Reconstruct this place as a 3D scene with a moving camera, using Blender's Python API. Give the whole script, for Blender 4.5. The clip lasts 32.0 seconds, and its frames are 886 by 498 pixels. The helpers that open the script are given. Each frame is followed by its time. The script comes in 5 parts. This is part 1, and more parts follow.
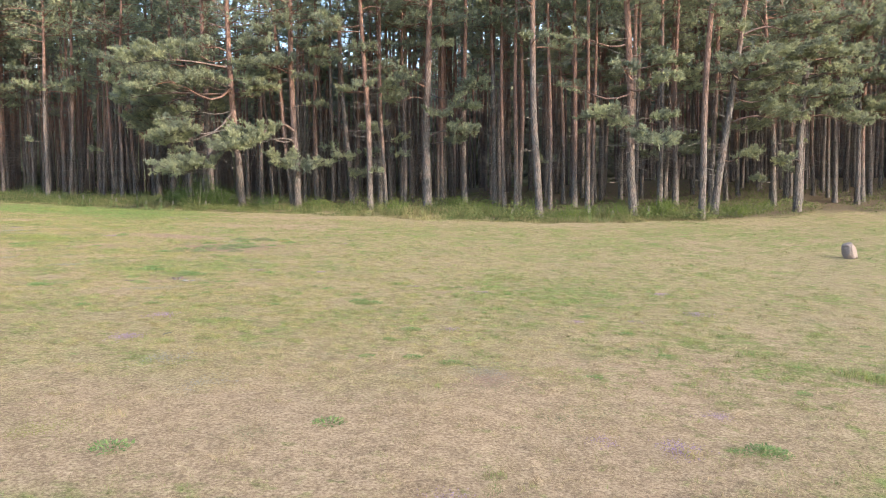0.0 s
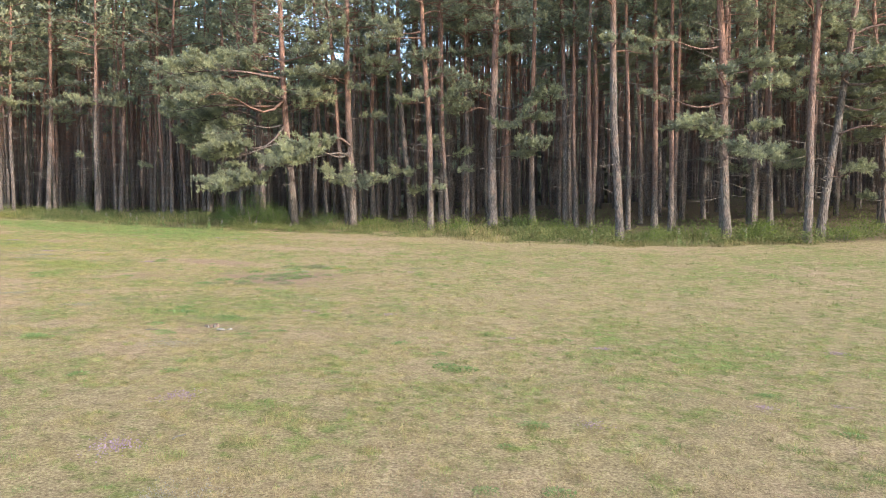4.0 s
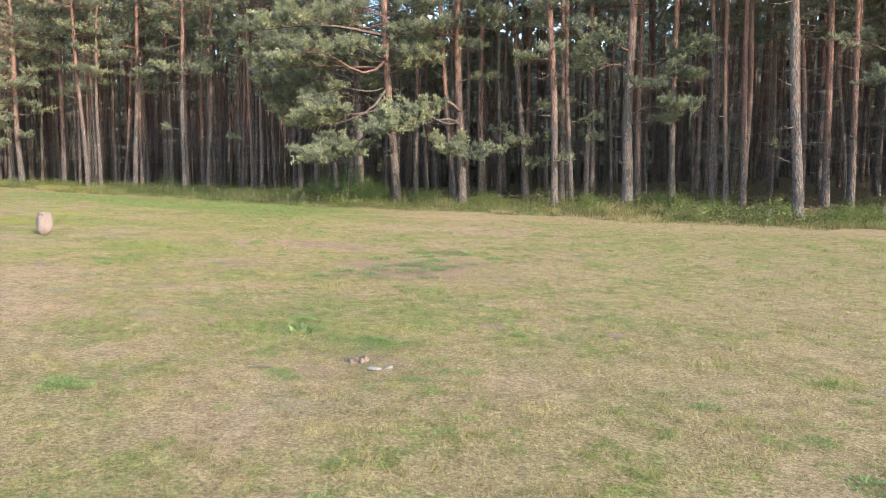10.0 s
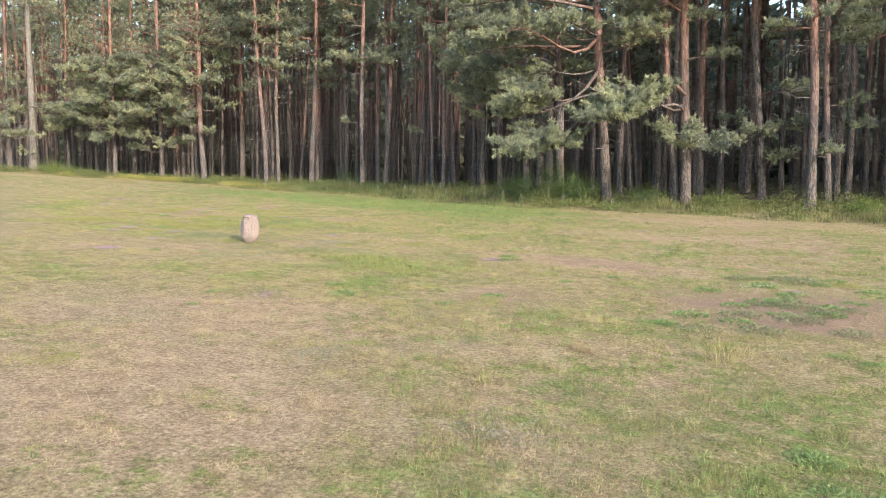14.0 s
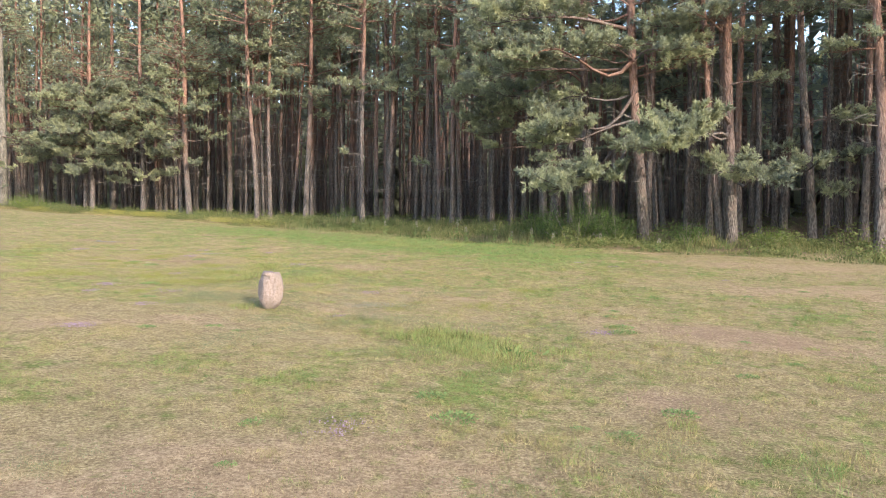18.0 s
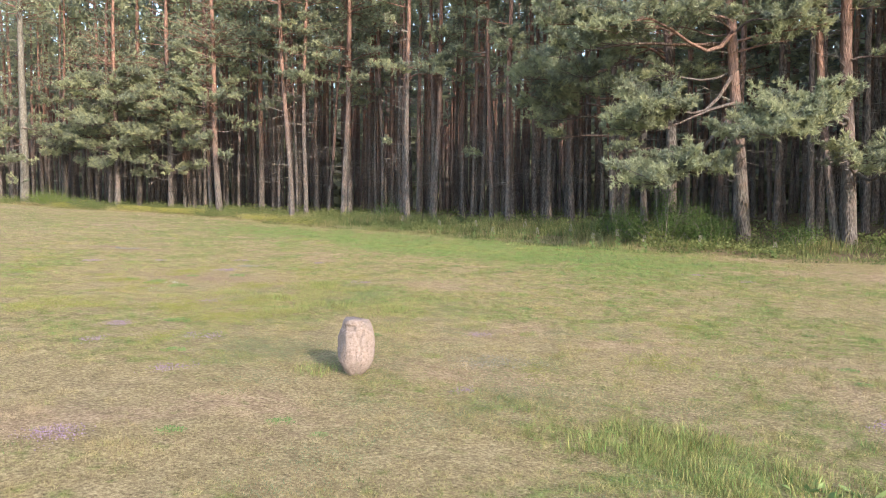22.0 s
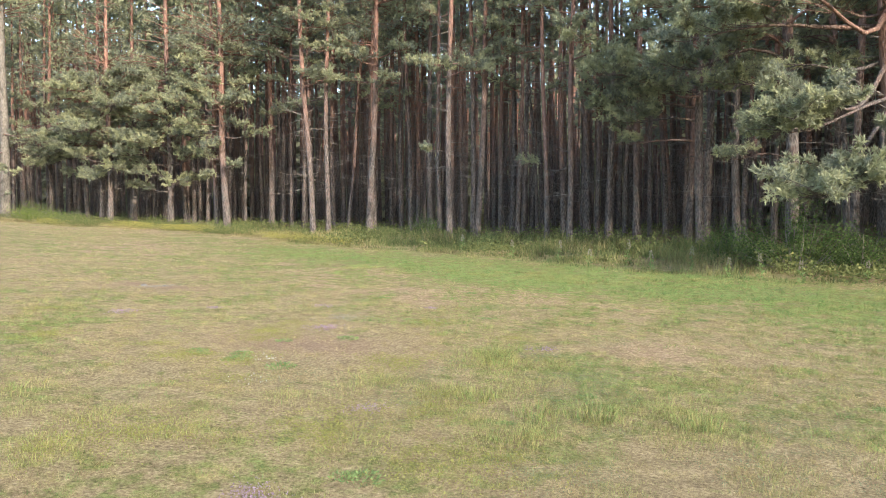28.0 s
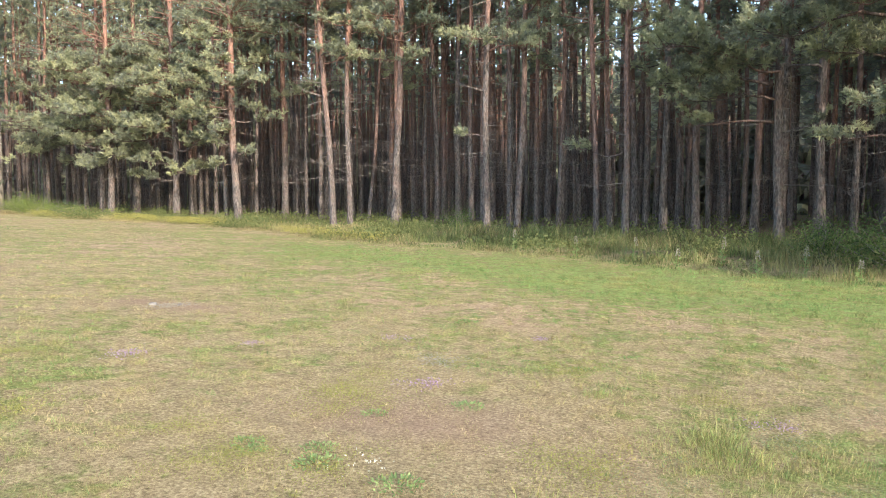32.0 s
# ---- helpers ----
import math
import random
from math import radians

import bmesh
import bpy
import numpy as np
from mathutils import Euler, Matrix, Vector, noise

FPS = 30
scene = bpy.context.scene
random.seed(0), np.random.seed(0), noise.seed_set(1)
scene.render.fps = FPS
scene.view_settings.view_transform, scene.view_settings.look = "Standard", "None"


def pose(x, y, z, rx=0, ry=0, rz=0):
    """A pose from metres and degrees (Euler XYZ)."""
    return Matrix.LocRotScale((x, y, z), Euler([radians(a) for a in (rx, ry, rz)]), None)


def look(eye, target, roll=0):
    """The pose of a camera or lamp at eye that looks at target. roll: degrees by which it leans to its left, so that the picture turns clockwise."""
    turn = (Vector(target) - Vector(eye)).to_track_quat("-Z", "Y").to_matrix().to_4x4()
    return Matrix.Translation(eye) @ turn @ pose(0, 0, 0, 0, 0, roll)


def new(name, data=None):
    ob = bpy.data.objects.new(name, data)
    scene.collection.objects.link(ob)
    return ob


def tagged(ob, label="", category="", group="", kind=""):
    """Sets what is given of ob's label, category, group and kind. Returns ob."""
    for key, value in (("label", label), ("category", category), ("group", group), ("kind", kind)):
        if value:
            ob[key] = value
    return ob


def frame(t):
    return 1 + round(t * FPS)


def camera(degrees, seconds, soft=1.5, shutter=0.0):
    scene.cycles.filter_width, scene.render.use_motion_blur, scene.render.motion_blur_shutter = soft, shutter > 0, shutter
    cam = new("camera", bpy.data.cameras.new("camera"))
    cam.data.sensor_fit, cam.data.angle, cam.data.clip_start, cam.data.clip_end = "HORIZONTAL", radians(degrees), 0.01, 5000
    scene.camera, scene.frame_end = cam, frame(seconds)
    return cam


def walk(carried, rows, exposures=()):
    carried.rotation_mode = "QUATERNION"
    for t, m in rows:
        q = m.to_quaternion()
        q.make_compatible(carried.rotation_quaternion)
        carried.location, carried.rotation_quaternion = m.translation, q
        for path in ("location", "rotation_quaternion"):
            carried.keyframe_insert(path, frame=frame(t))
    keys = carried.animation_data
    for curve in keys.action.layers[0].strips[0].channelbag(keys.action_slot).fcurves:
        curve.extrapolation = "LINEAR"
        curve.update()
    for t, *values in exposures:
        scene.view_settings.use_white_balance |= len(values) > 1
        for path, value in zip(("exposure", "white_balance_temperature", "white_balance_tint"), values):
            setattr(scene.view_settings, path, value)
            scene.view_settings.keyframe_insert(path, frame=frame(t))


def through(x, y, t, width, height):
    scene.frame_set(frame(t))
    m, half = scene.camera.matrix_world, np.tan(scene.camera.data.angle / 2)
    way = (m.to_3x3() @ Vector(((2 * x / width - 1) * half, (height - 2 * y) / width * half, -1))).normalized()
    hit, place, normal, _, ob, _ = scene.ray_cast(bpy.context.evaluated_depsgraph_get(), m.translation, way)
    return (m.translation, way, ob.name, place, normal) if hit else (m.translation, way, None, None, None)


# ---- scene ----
cam = camera(62.4, 32.0, soft=0.55)
METRES, EYE, TILT, LEAN, TURN = 24.6, 1.5, 0.0, 0.0, 0.0
ROWS = [
    (0.0, 0.0, 0.0, 0.0, -0.02, -3.94, 0.24),
    (0.5, -0.0036, 0.0134, 0.0015, 0.41, -3.62, 0.21),
    (1.0, -0.0107, 0.0273, 0.0033, 1.08, -3.41, 0.18),
    (1.5, -0.014, 0.0401, 0.0029, 1.77, -3.37, 0.17),
    (2.0, -0.0172, 0.0543, 0.0049, 2.22, -3.25, 0.16),
    (2.5, -0.0234, 0.067, 0.0055, 2.73, -3.13, 0.13),
    (3.0, -0.0272, 0.0792, 0.0057, 3.35, -2.88, 0.09),
    (3.5, -0.0282, 0.0942, 0.0064, 3.97, -2.66, 0.07),
    (5.5, -0.0365, 0.146, 0.006, 3.28, -3.05, 0.17),
    (6.0, -0.0431, 0.1583, 0.0075, 3.29, -3.04, 0.11),
    (6.5, -0.0505, 0.1714, 0.0059, 3.97, -3.21, 0.08),
    (7.0, -0.0584, 0.1824, 0.0054, 5.26, -3.5, -0.01),
    (7.5, -0.0674, 0.1929, 0.0061, 6.44, -3.67, -0.01),
    (8.0, -0.0765, 0.2051, 0.0042, 7.6, -3.53, -0.04),
    (8.5, -0.0849, 0.2186, 0.0036, 8.8, -3.27, -0.05),
    (9.0, -0.0908, 0.2317, 0.0027, 9.4, -3.41, -0.07),
    (9.5, -0.0985, 0.2478, 0.0006, 9.59, -3.82, -0.07),
    (10.0, -0.1101, 0.2639, -0.0006, 9.89, -4.29, -0.07),
    (10.5, -0.1227, 0.2778, -0.0015, 10.45, -4.57, -0.08),
    (11.0, -0.1361, 0.2957, -0.0018, 12.05, -4.7, -0.14),
    (11.5, -0.151, 0.3104, -0.0018, 14.92, -4.81, -0.25),
    (12.0, -0.1632, 0.325, -0.0036, 17.36, -4.84, -0.31),
    (12.5, -0.1799, 0.3401, -0.0025, 18.91, -4.69, -0.33),
    (13.0, -0.1965, 0.3535, -0.0018, 20.05, -4.57, -0.4),
    (13.5, -0.2124, 0.3684, -0.0004, 20.81, -4.63, -0.41),
    (14.0, -0.2285, 0.3798, 0.0014, 21.15, -4.58, -0.38),
    (14.5, -0.2407, 0.3893, 0.0018, 21.18, -4.38, -0.36),
    (15.0, -0.2535, 0.4001, 0.0046, 21.29, -3.69, -0.37),
    (15.5, -0.266, 0.4079, 0.0063, 22.03, -2.75, -0.37),
    (17.5, -0.3037, 0.4504, 0.0093, 21.23, -1.8, -0.32),
    (18.0, -0.3119, 0.4632, 0.0092, 19.62, -2.12, -0.22),
    (18.5, -0.3206, 0.4758, 0.0093, 18.08, -2.32, -0.12),
    (19.0, -0.3308, 0.4895, 0.0109, 17.1, -2.56, -0.08),
    (19.5, -0.3404, 0.502, 0.0108, 16.65, -2.85, -0.03),
    (20.0, -0.3503, 0.5142, 0.0134, 16.61, -3.14, -0.01),
    (20.5, -0.363, 0.5258, 0.0151, 17.51, -3.46, -0.06),
    (21.0, -0.3734, 0.5364, 0.0152, 19.22, -3.61, -0.11),
    (21.5, -0.3825, 0.5469, 0.0181, 20.62, -3.3, -0.11),
    (22.0, -0.3938, 0.557, 0.0184, 21.56, -2.82, -0.1),
    (22.5, -0.4021, 0.5667, 0.0182, 21.44, -2.79, -0.02),
    (23.0, -0.4125, 0.5789, 0.0199, 20.94, -3.47, 0.03),
    (23.5, -0.428, 0.587, 0.0204, 20.72, -4.44, 0.04),
    (24.0, -0.4409, 0.592, 0.0225, 20.69, -5.08, 0.04),
    (24.5, -0.4534, 0.5991, 0.0238, 20.85, -4.92, 0.04),
    (25.0, -0.4666, 0.6057, 0.0238, 21.14, -4.31, 0.05),
    (25.5, -0.4769, 0.6133, 0.0251, 21.16, -3.81, 0.08),
    (27.5, -0.5225, 0.6532, 0.0269, 20.05, -2.49, 0.15),
    (28.0, -0.5378, 0.6609, 0.0269, 20.08, -2.0, 0.13),
    (28.5, -0.5501, 0.6689, 0.0284, 20.12, -1.76, 0.12),
    (29.0, -0.5605, 0.681, 0.029, 19.99, -1.91, 0.15),
    (29.5, -0.5729, 0.6904, 0.0291, 20.07, -2.34, 0.15),
    (30.0, -0.584, 0.6987, 0.0309, 20.25, -2.7, 0.12),
    (30.5, -0.5937, 0.7106, 0.0304, 20.31, -2.85, 0.14),
    (31.0, -0.6028, 0.7216, 0.0299, 20.25, -2.94, 0.18),
    (31.5, -0.6105, 0.7326, 0.0327, 20.29, -2.98, 0.21),
    (32.0, -0.6165, 0.7435, 0.0324, 20.23, -2.93, 0.25),
]
walk(cam, [(t, pose(0, 0, EYE, TILT, LEAN, TURN) @ pose(METRES * x, METRES * y, METRES * z, 90 + pitch, roll, yaw)) for t, x, y, z, yaw, pitch, roll in ROWS],
     exposures=((0.0, 1.97), (6.0, 1.93), (12.0, 1.99), (18.0, 1.95), (24.0, 1.98), (28.0, 2.05), (29.5, 2.19), (32.0, 2.2)))

# ---- light ----
SUN_TO = Vector((0.81, -0.585, 0.0)).normalized()
SUN_UP = radians(26)
world = bpy.data.worlds.new("sky")
scene.world = world
world.use_nodes = True
wn = world.node_tree.nodes
sky = wn.new("ShaderNodeTexSky")
sky.sky_type, sky.sun_disc = "NISHITA", False
sky.sun_elevation, sky.sun_rotation = SUN_UP, math.atan2(SUN_TO.x, SUN_TO.y)
sky.air_density, sky.dust_density, sky.ozone_density = 1.0, 1.2, 1.0
wn["Background"].inputs["Strength"].default_value = 0.15
world.node_tree.links.new(sky.outputs[0], wn["Background"].inputs["Color"])
lamp = bpy.data.lights.new("sun", "SUN")
lamp.energy, lamp.angle, lamp.color = 1.7, radians(1.0), (1.0, 0.865, 0.725)
sun = new("sun", lamp)
sun_way = Vector((SUN_TO.x * math.cos(SUN_UP), SUN_TO.y * math.cos(SUN_UP), math.sin(SUN_UP)))
sun.matrix_world = look(sun_way * 60, (0, 0, 0))


# ---- materials ----
class Mat:
    """A small writer of node materials."""

    def __init__(self, name, rough=0.8, spec=0.3):
        self.m = bpy.data.materials.new(name)
        self.m.use_nodes = True
        self.n, self.l = self.m.node_tree.nodes, self.m.node_tree.links
        self.b = self.n["Principled BSDF"]
        self.b.inputs["Roughness"].default_value = rough
        self.b.inputs["Specular IOR Level"].default_value = spec
        self.co = self.n.new("ShaderNodeTexCoord").outputs["Object"]

    def place(self, sx, sy, sz, of=None):
        k = self.n.new("ShaderNodeMapping")
        k.inputs["Scale"].default_value = (sx, sy, sz)
        self.l.new(of or self.co, k.inputs["Vector"])
        return k.outputs[0]

    def noise(self, scale, detail=4.0, rough=0.55, at=None, warp=0.0):
        k = self.n.new("ShaderNodeTexNoise")
        k.inputs["Scale"].default_value, k.inputs["Detail"].default_value = scale, detail
        k.inputs["Roughness"].default_value, k.inputs["Distortion"].default_value = rough, warp
        self.l.new(at or self.co, k.inputs["Vector"])
        return k.outputs["Fac"]

    def cells(self, scale, at=None):
        k = self.n.new("ShaderNodeTexVoronoi")
        k.inputs["Scale"].default_value = scale
        self.l.new(at or self.co, k.inputs["Vector"])
        return k.outputs["Distance"]

    def ramp(self, fac, stops):
        k = self.n.new("ShaderNodeValToRGB")
        while len(k.color_ramp.elements) < len(stops):
            k.color_ramp.elements.new(0.5)
        for e, (p, c) in zip(k.color_ramp.elements, stops):
            e.position, e.color = p, (*c, 1) if len(c) == 3 else c
        self.l.new(fac, k.inputs[0])
        return k.outputs[0]

    def span(self, fac, a, b, lo=0.0, hi=1.0):
        k = self.n.new("ShaderNodeMapRange")
        for i, v in enumerate((a, b, lo, hi)):
            k.inputs[i + 1].default_value = v
        self.l.new(fac, k.inputs[0])
        return k.outputs[0]

    def math(self, op, a, b):
        k = self.n.new("ShaderNodeMath")
        k.operation = op
        for i, v in enumerate((a, b)):
            if isinstance(v, (int, float)):
                k.inputs[i].default_value = v
            else:
                self.l.new(v, k.inputs[i])
        return k.outputs[0]

    def mix(self, fac, a, b, mode="MIX"):
        k = self.n.new("ShaderNodeMix")
        k.data_type, k.blend_type = "RGBA", mode
        for i, v in ((0, fac), (6, a), (7, b)):
            if isinstance(v, (int, float)):
                k.inputs[i].default_value = v
            elif isinstance(v, tuple):
                k.inputs[i].default_value = (*v, 1)
            else:
                self.l.new(v, k.inputs[i])
        return k.outputs[2]

    def attr(self, name):
        k = self.n.new("ShaderNodeAttribute")
        k.attribute_name = name
        return k.outputs["Fac"]

    def rnd(self):
        return self.n.new("ShaderNodeObjectInfo").outputs["Random"]

    def island(self):
        return self.n.new("ShaderNodeNewGeometry").outputs["Random Per Island"]

    def bump(self, height, strength=0.5, dist=0.02):
        k = self.n.new("ShaderNodeBump")
        k.inputs["Strength"].default_value, k.inputs["Distance"].default_value = strength, dist
        self.l.new(height, k.inputs["Height"])
        self.l.new(k.outputs[0], self.b.inputs["Normal"])

    def colour(self, c):
        self.l.new(c, self.b.inputs["Base Color"])
        return self.m

    def leafy(self, c, through=0.3):
        """A thin leaf: part of the light comes through it."""
        self.colour(c)
        t = self.n.new("ShaderNodeBsdfTranslucent")
        s = self.n.new("ShaderNodeMixShader")
        s.inputs[0].default_value = through
        self.l.new(c, t.inputs[0])
        self.l.new(self.b.outputs[0], s.inputs[1])
        self.l.new(t.outputs[0], s.inputs[2])
        self.l.new(s.outputs[0], self.n["Material Output"].inputs[0])
        return self.m


def ground_material():
    k = Mat("meadow_soil", 0.95, 0.1)
    fine, mid, big = k.noise(45, 6, 0.75), k.noise(6.5, 5, 0.65), k.noise(0.7, 4, 0.6)
    straw = k.ramp(fine, [(0.3, (0.10, 0.075, 0.04)), (0.5, (0.30, 0.245, 0.14)), (0.7, (0.50, 0.43, 0.26))])
    rose = k.ramp(fine, [(0.3, (0.145, 0.10, 0.068)), (0.52, (0.36, 0.272, 0.18)), (0.72, (0.53, 0.43, 0.30))])
    green = k.ramp(fine, [(0.3, (0.05, 0.06, 0.02)), (0.52, (0.19, 0.215, 0.07)), (0.72, (0.32, 0.33, 0.13))])
    dry = k.mix(k.span(k.math("ADD", k.attr("rosy"), k.span(mid, 0.3, 0.7, -0.3, 0.3)), 0.35, 0.65), straw, rose)
    tint = k.math("ADD", k.attr("green"), k.span(mid, 0.3, 0.7, -0.6, 0.6))
    c = k.mix(k.span(tint, 0.25, 0.75), dry, green)
    c = k.mix(k.span(tint, 0.7, 1.15), c, k.ramp(fine, [(0.3, (0.09, 0.13, 0.035)), (0.52, (0.20, 0.275, 0.085)), (0.72, (0.31, 0.38, 0.14))]))
    c = k.mix(k.span(big, 0.3, 0.7, 0.0, 0.22), c, (0.29, 0.235, 0.155))
    # mottling whose dark spots paint the small shadows between blades into the colour
    c = k.mix(1.0, c, k.ramp(k.math("ADD", k.math("MULTIPLY", k.noise(36, 4, 0.75), 0.6), k.math("MULTIPLY", k.noise(6.0, 5, 0.7), 0.4)), [(0.36, (0.6, 0.565, 0.52)), (0.64, (1.38, 1.35, 1.32))]), "MULTIPLY")
    soil = k.ramp(fine, [(0.3, (0.13, 0.082, 0.06)), (0.55, (0.3, 0.205, 0.148)), (0.75, (0.44, 0.325, 0.24))])
    c = k.mix(k.attr("bare"), c, soil)
    litter = k.ramp(k.noise(26, 5, 0.7), [(0.3, (0.06, 0.045, 0.03)), (0.55, (0.16, 0.12, 0.08)), (0.8, (0.27, 0.21, 0.14))])
    # floor of the wood, plus two spots that paint shade on the lawn
    c = k.mix(k.attr("forest_and_shade"), c, litter)
    k.bump(k.math("ADD", k.noise(70, 4, 0.7), k.math("MULTIPLY", mid, 1.4)), 0.9, 0.04)
    return k.colour(c)


def blade_material(name, stops, through=0.35, rosy=None):
    k = Mat(name, 0.6, 0.25)
    t = k.math("ADD", k.attr("green"), k.span(k.island(), 0, 1, -0.2, 0.2))
    c = k.ramp(t, stops)
    if rosy:
        dry = k.math("MULTIPLY", k.span(t, 0.55, 0.25), k.span(k.attr("rosy"), 0.35, 0.65))
        c = k.mix(dry, c, rosy)
    # same mottling on the blades: shadowed gaps in the sward put in as colour
    patch = k.math("ADD", k.math("MULTIPLY", k.noise(36, 4, 0.75), 0.6), k.math("MULTIPLY", k.noise(6.0, 5, 0.7), 0.4))
    lum = k.ramp(k.math("ADD", k.math("ADD", k.math("MULTIPLY", k.island(), 0.16), k.span(patch, 0.38, 0.62, 0.0, 0.26)), k.math("MULTIPLY", k.attr("tone"), 0.58)), [(0.1, (0.3, 0.29, 0.26)), (0.9, (1.6, 1.58, 1.53))])
    return k.leafy(k.mix(1.0, c, lum, "MULTIPLY"), through)


def bark_material():
    k = Mat("pine_bark", 0.9, 0.15)
    plates, grain = k.cells(1.6, k.place(15, 15, 5)), k.noise(4.5, 5, 0.7, k.place(11, 11, 3))
    furrow = k.math("ADD", k.math("MULTIPLY", plates, 0.75), k.math("MULTIPLY", grain, 0.6))
    grey = k.ramp(furrow, [(0.25, (0.03, 0.026, 0.024)), (0.5, (0.088, 0.076, 0.07)), (0.75, (0.138, 0.12, 0.111)), (0.95, (0.2, 0.176, 0.163))])
    orange = k.ramp(k.noise(6, 4, 0.65, k.place(5, 5, 1.5)), [(0.25, (0.13, 0.072, 0.056)), (0.5, (0.26, 0.148, 0.113)), (0.75, (0.37, 0.225, 0.178))])
    s = k.n.new("ShaderNodeSeparateXYZ")
    k.l.new(k.co, s.inputs[0])
    start = k.span(k.rnd(), 0, 1, -1.8, 2.9)
    h = k.math("ADD", k.math("ADD", s.outputs["Z"], start), k.span(k.noise(1.2, 4), 0.2, 0.8, -2.2, 2.2))
    c = k.mix(k.span(h, 3.8, 7.8), grey, orange)
    # a reddish cast where the plates have flaked, and pale lichen near the foot
    c = k.mix(k.math("MULTIPLY", k.span(k.noise(2.2, 4), 0.48, 0.64), 0.55), c, (0.185, 0.125, 0.106))
    lichen = k.math("MULTIPLY", k.span(k.noise(3.5, 4), 0.5, 0.62), k.span(s.outputs["Z"], 4.5, 0.5))
    c = k.mix(k.math("MULTIPLY", lichen, 0.3), c, (0.16, 0.165, 0.14))
    c = k.mix(1.0, c, k.ramp(k.noise(2.0, 5, 0.7, k.place(3, 3, 1)), [(0.3, (0.7, 0.7, 0.7)), (0.7, (1.25, 1.25, 1.25))]), "MULTIPLY")
    k.bump(furrow, 1.0, 0.05)
    return k.colour(c)


def weathered_material():
    k = Mat("weathered_bark", 0.95, 0.1)
    c = k.ramp(k.math("ADD", k.math("MULTIPLY", k.cells(1.6, k.place(13, 13, 6)), 0.6), k.math("MULTIPLY", k.noise(5, 5, 0.7), 0.6)),
               [(0.3, (0.08, 0.07, 0.058)), (0.6, (0.15, 0.135, 0.115)), (0.9, (0.22, 0.205, 0.175))])
    k.bump(k.noise(30, 5, 0.7), 0.8, 0.03)
    return k.colour(c)


def twig_material():
    k = Mat("dead_wood", 0.9, 0.1)
    return k.colour(k.ramp(k.noise(3, 3), [(0.3, (0.10, 0.087, 0.077)), (0.7, (0.25, 0.222, 0.2))]))


def needle_material():
    k = Mat("pine_needles", 0.55, 0.3)
    t = k.math("ADD", k.attr("tone"), k.span(k.island(), 0, 1, -0.16, 0.16))
    c = k.ramp(t, [(0.0, (0.12, 0.137, 0.112)), (0.35, (0.225, 0.245, 0.172)), (0.7, (0.345, 0.36, 0.215)), (1.0, (0.43, 0.44, 0.255))])
    c = k.mix(k.span(k.rnd(), 0, 1, 0.0, 0.3), c, (0.2, 0.24, 0.205))
    return k.leafy(c, 0.45)


def stone_material():
    k = Mat("pink_granite", 0.85, 0.25)
    c = k.ramp(k.noise(55, 4, 0.75), [(0.3, (0.10, 0.077, 0.067)), (0.48, (0.215, 0.168, 0.148)), (0.62, (0.27, 0.215, 0.19)), (0.8, (0.36, 0.305, 0.28))])
    c = k.mix(k.span(k.noise(7, 5, 0.65), 0.46, 0.64, 0, 0.5), c, (0.19, 0.155, 0.137))
    c = k.mix(k.span(k.noise(14, 4, 0.7), 0.6, 0.7, 0, 0.6), c, (0.13, 0.12, 0.1))
    k.bump(k.math("ADD", k.noise(40, 5, 0.7), k.math("MULTIPLY", k.noise(9, 4, 0.6), 2.0)), 0.7, 0.012)
    return k.colour(c)


def rotten_material():
    k = Mat("rotten_wood", 0.95, 0.1)
    c = k.ramp(k.noise(3, 5, 0.7, k.place(30, 30, 6)), [(0.3, (0.1, 0.066, 0.05)), (0.5, (0.2, 0.14, 0.108)), (0.75, (0.31, 0.24, 0.19))])
    k.bump(k.noise(60, 4, 0.7), 0.9, 0.01)
    return k.colour(c)


def pebble_material():
    k = Mat("pale_stone", 0.9, 0.2)
    c = k.ramp(k.noise(40, 4, 0.7), [(0.3, (0.13, 0.12, 0.107)), (0.55, (0.22, 0.207, 0.188)), (0.8, (0.3, 0.285, 0.262))])
    k.bump(k.noise(60, 4, 0.7), 0.6, 0.006)
    return k.colour(c)


def leaf_material(name, a, b, c3, through=0.35):
    k = Mat(name, 0.75, 0.15)
    t = k.math("ADD", k.math("MULTIPLY", k.island(), 0.7), k.span(k.noise(2.0, 3), 0.3, 0.7, -0.15, 0.3))
    return k.leafy(k.ramp(t, [(0.05, a), (0.5, b), (0.95, c3)]), through)


GROUND = ground_material()
BLADE = blade_material("dry_grass", [(0.0, (0.40, 0.32, 0.185)), (0.3, (0.38, 0.315, 0.155)), (0.5, (0.32, 0.295, 0.125)), (0.75, (0.25, 0.272, 0.1)), (1.0, (0.16, 0.265, 0.085))], rosy=(0.435, 0.335, 0.22))
TALL = blade_material("tall_grass", [(0.0, (0.34, 0.28, 0.155)), (0.4, (0.235, 0.22, 0.1)), (0.75, (0.14, 0.17, 0.063)), (1.0, (0.075, 0.118, 0.042))])
BARK, TWIG, NEEDLE, STONE = bark_material(), twig_material(), needle_material(), stone_material()
WEATHERED = weathered_material()
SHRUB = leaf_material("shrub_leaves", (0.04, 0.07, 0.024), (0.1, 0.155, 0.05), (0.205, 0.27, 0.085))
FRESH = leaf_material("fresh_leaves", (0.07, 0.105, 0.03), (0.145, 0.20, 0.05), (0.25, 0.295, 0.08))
HERB = leaf_material("herb_leaves", (0.12, 0.18, 0.07), (0.19, 0.27, 0.10), (0.29, 0.36, 0.15))
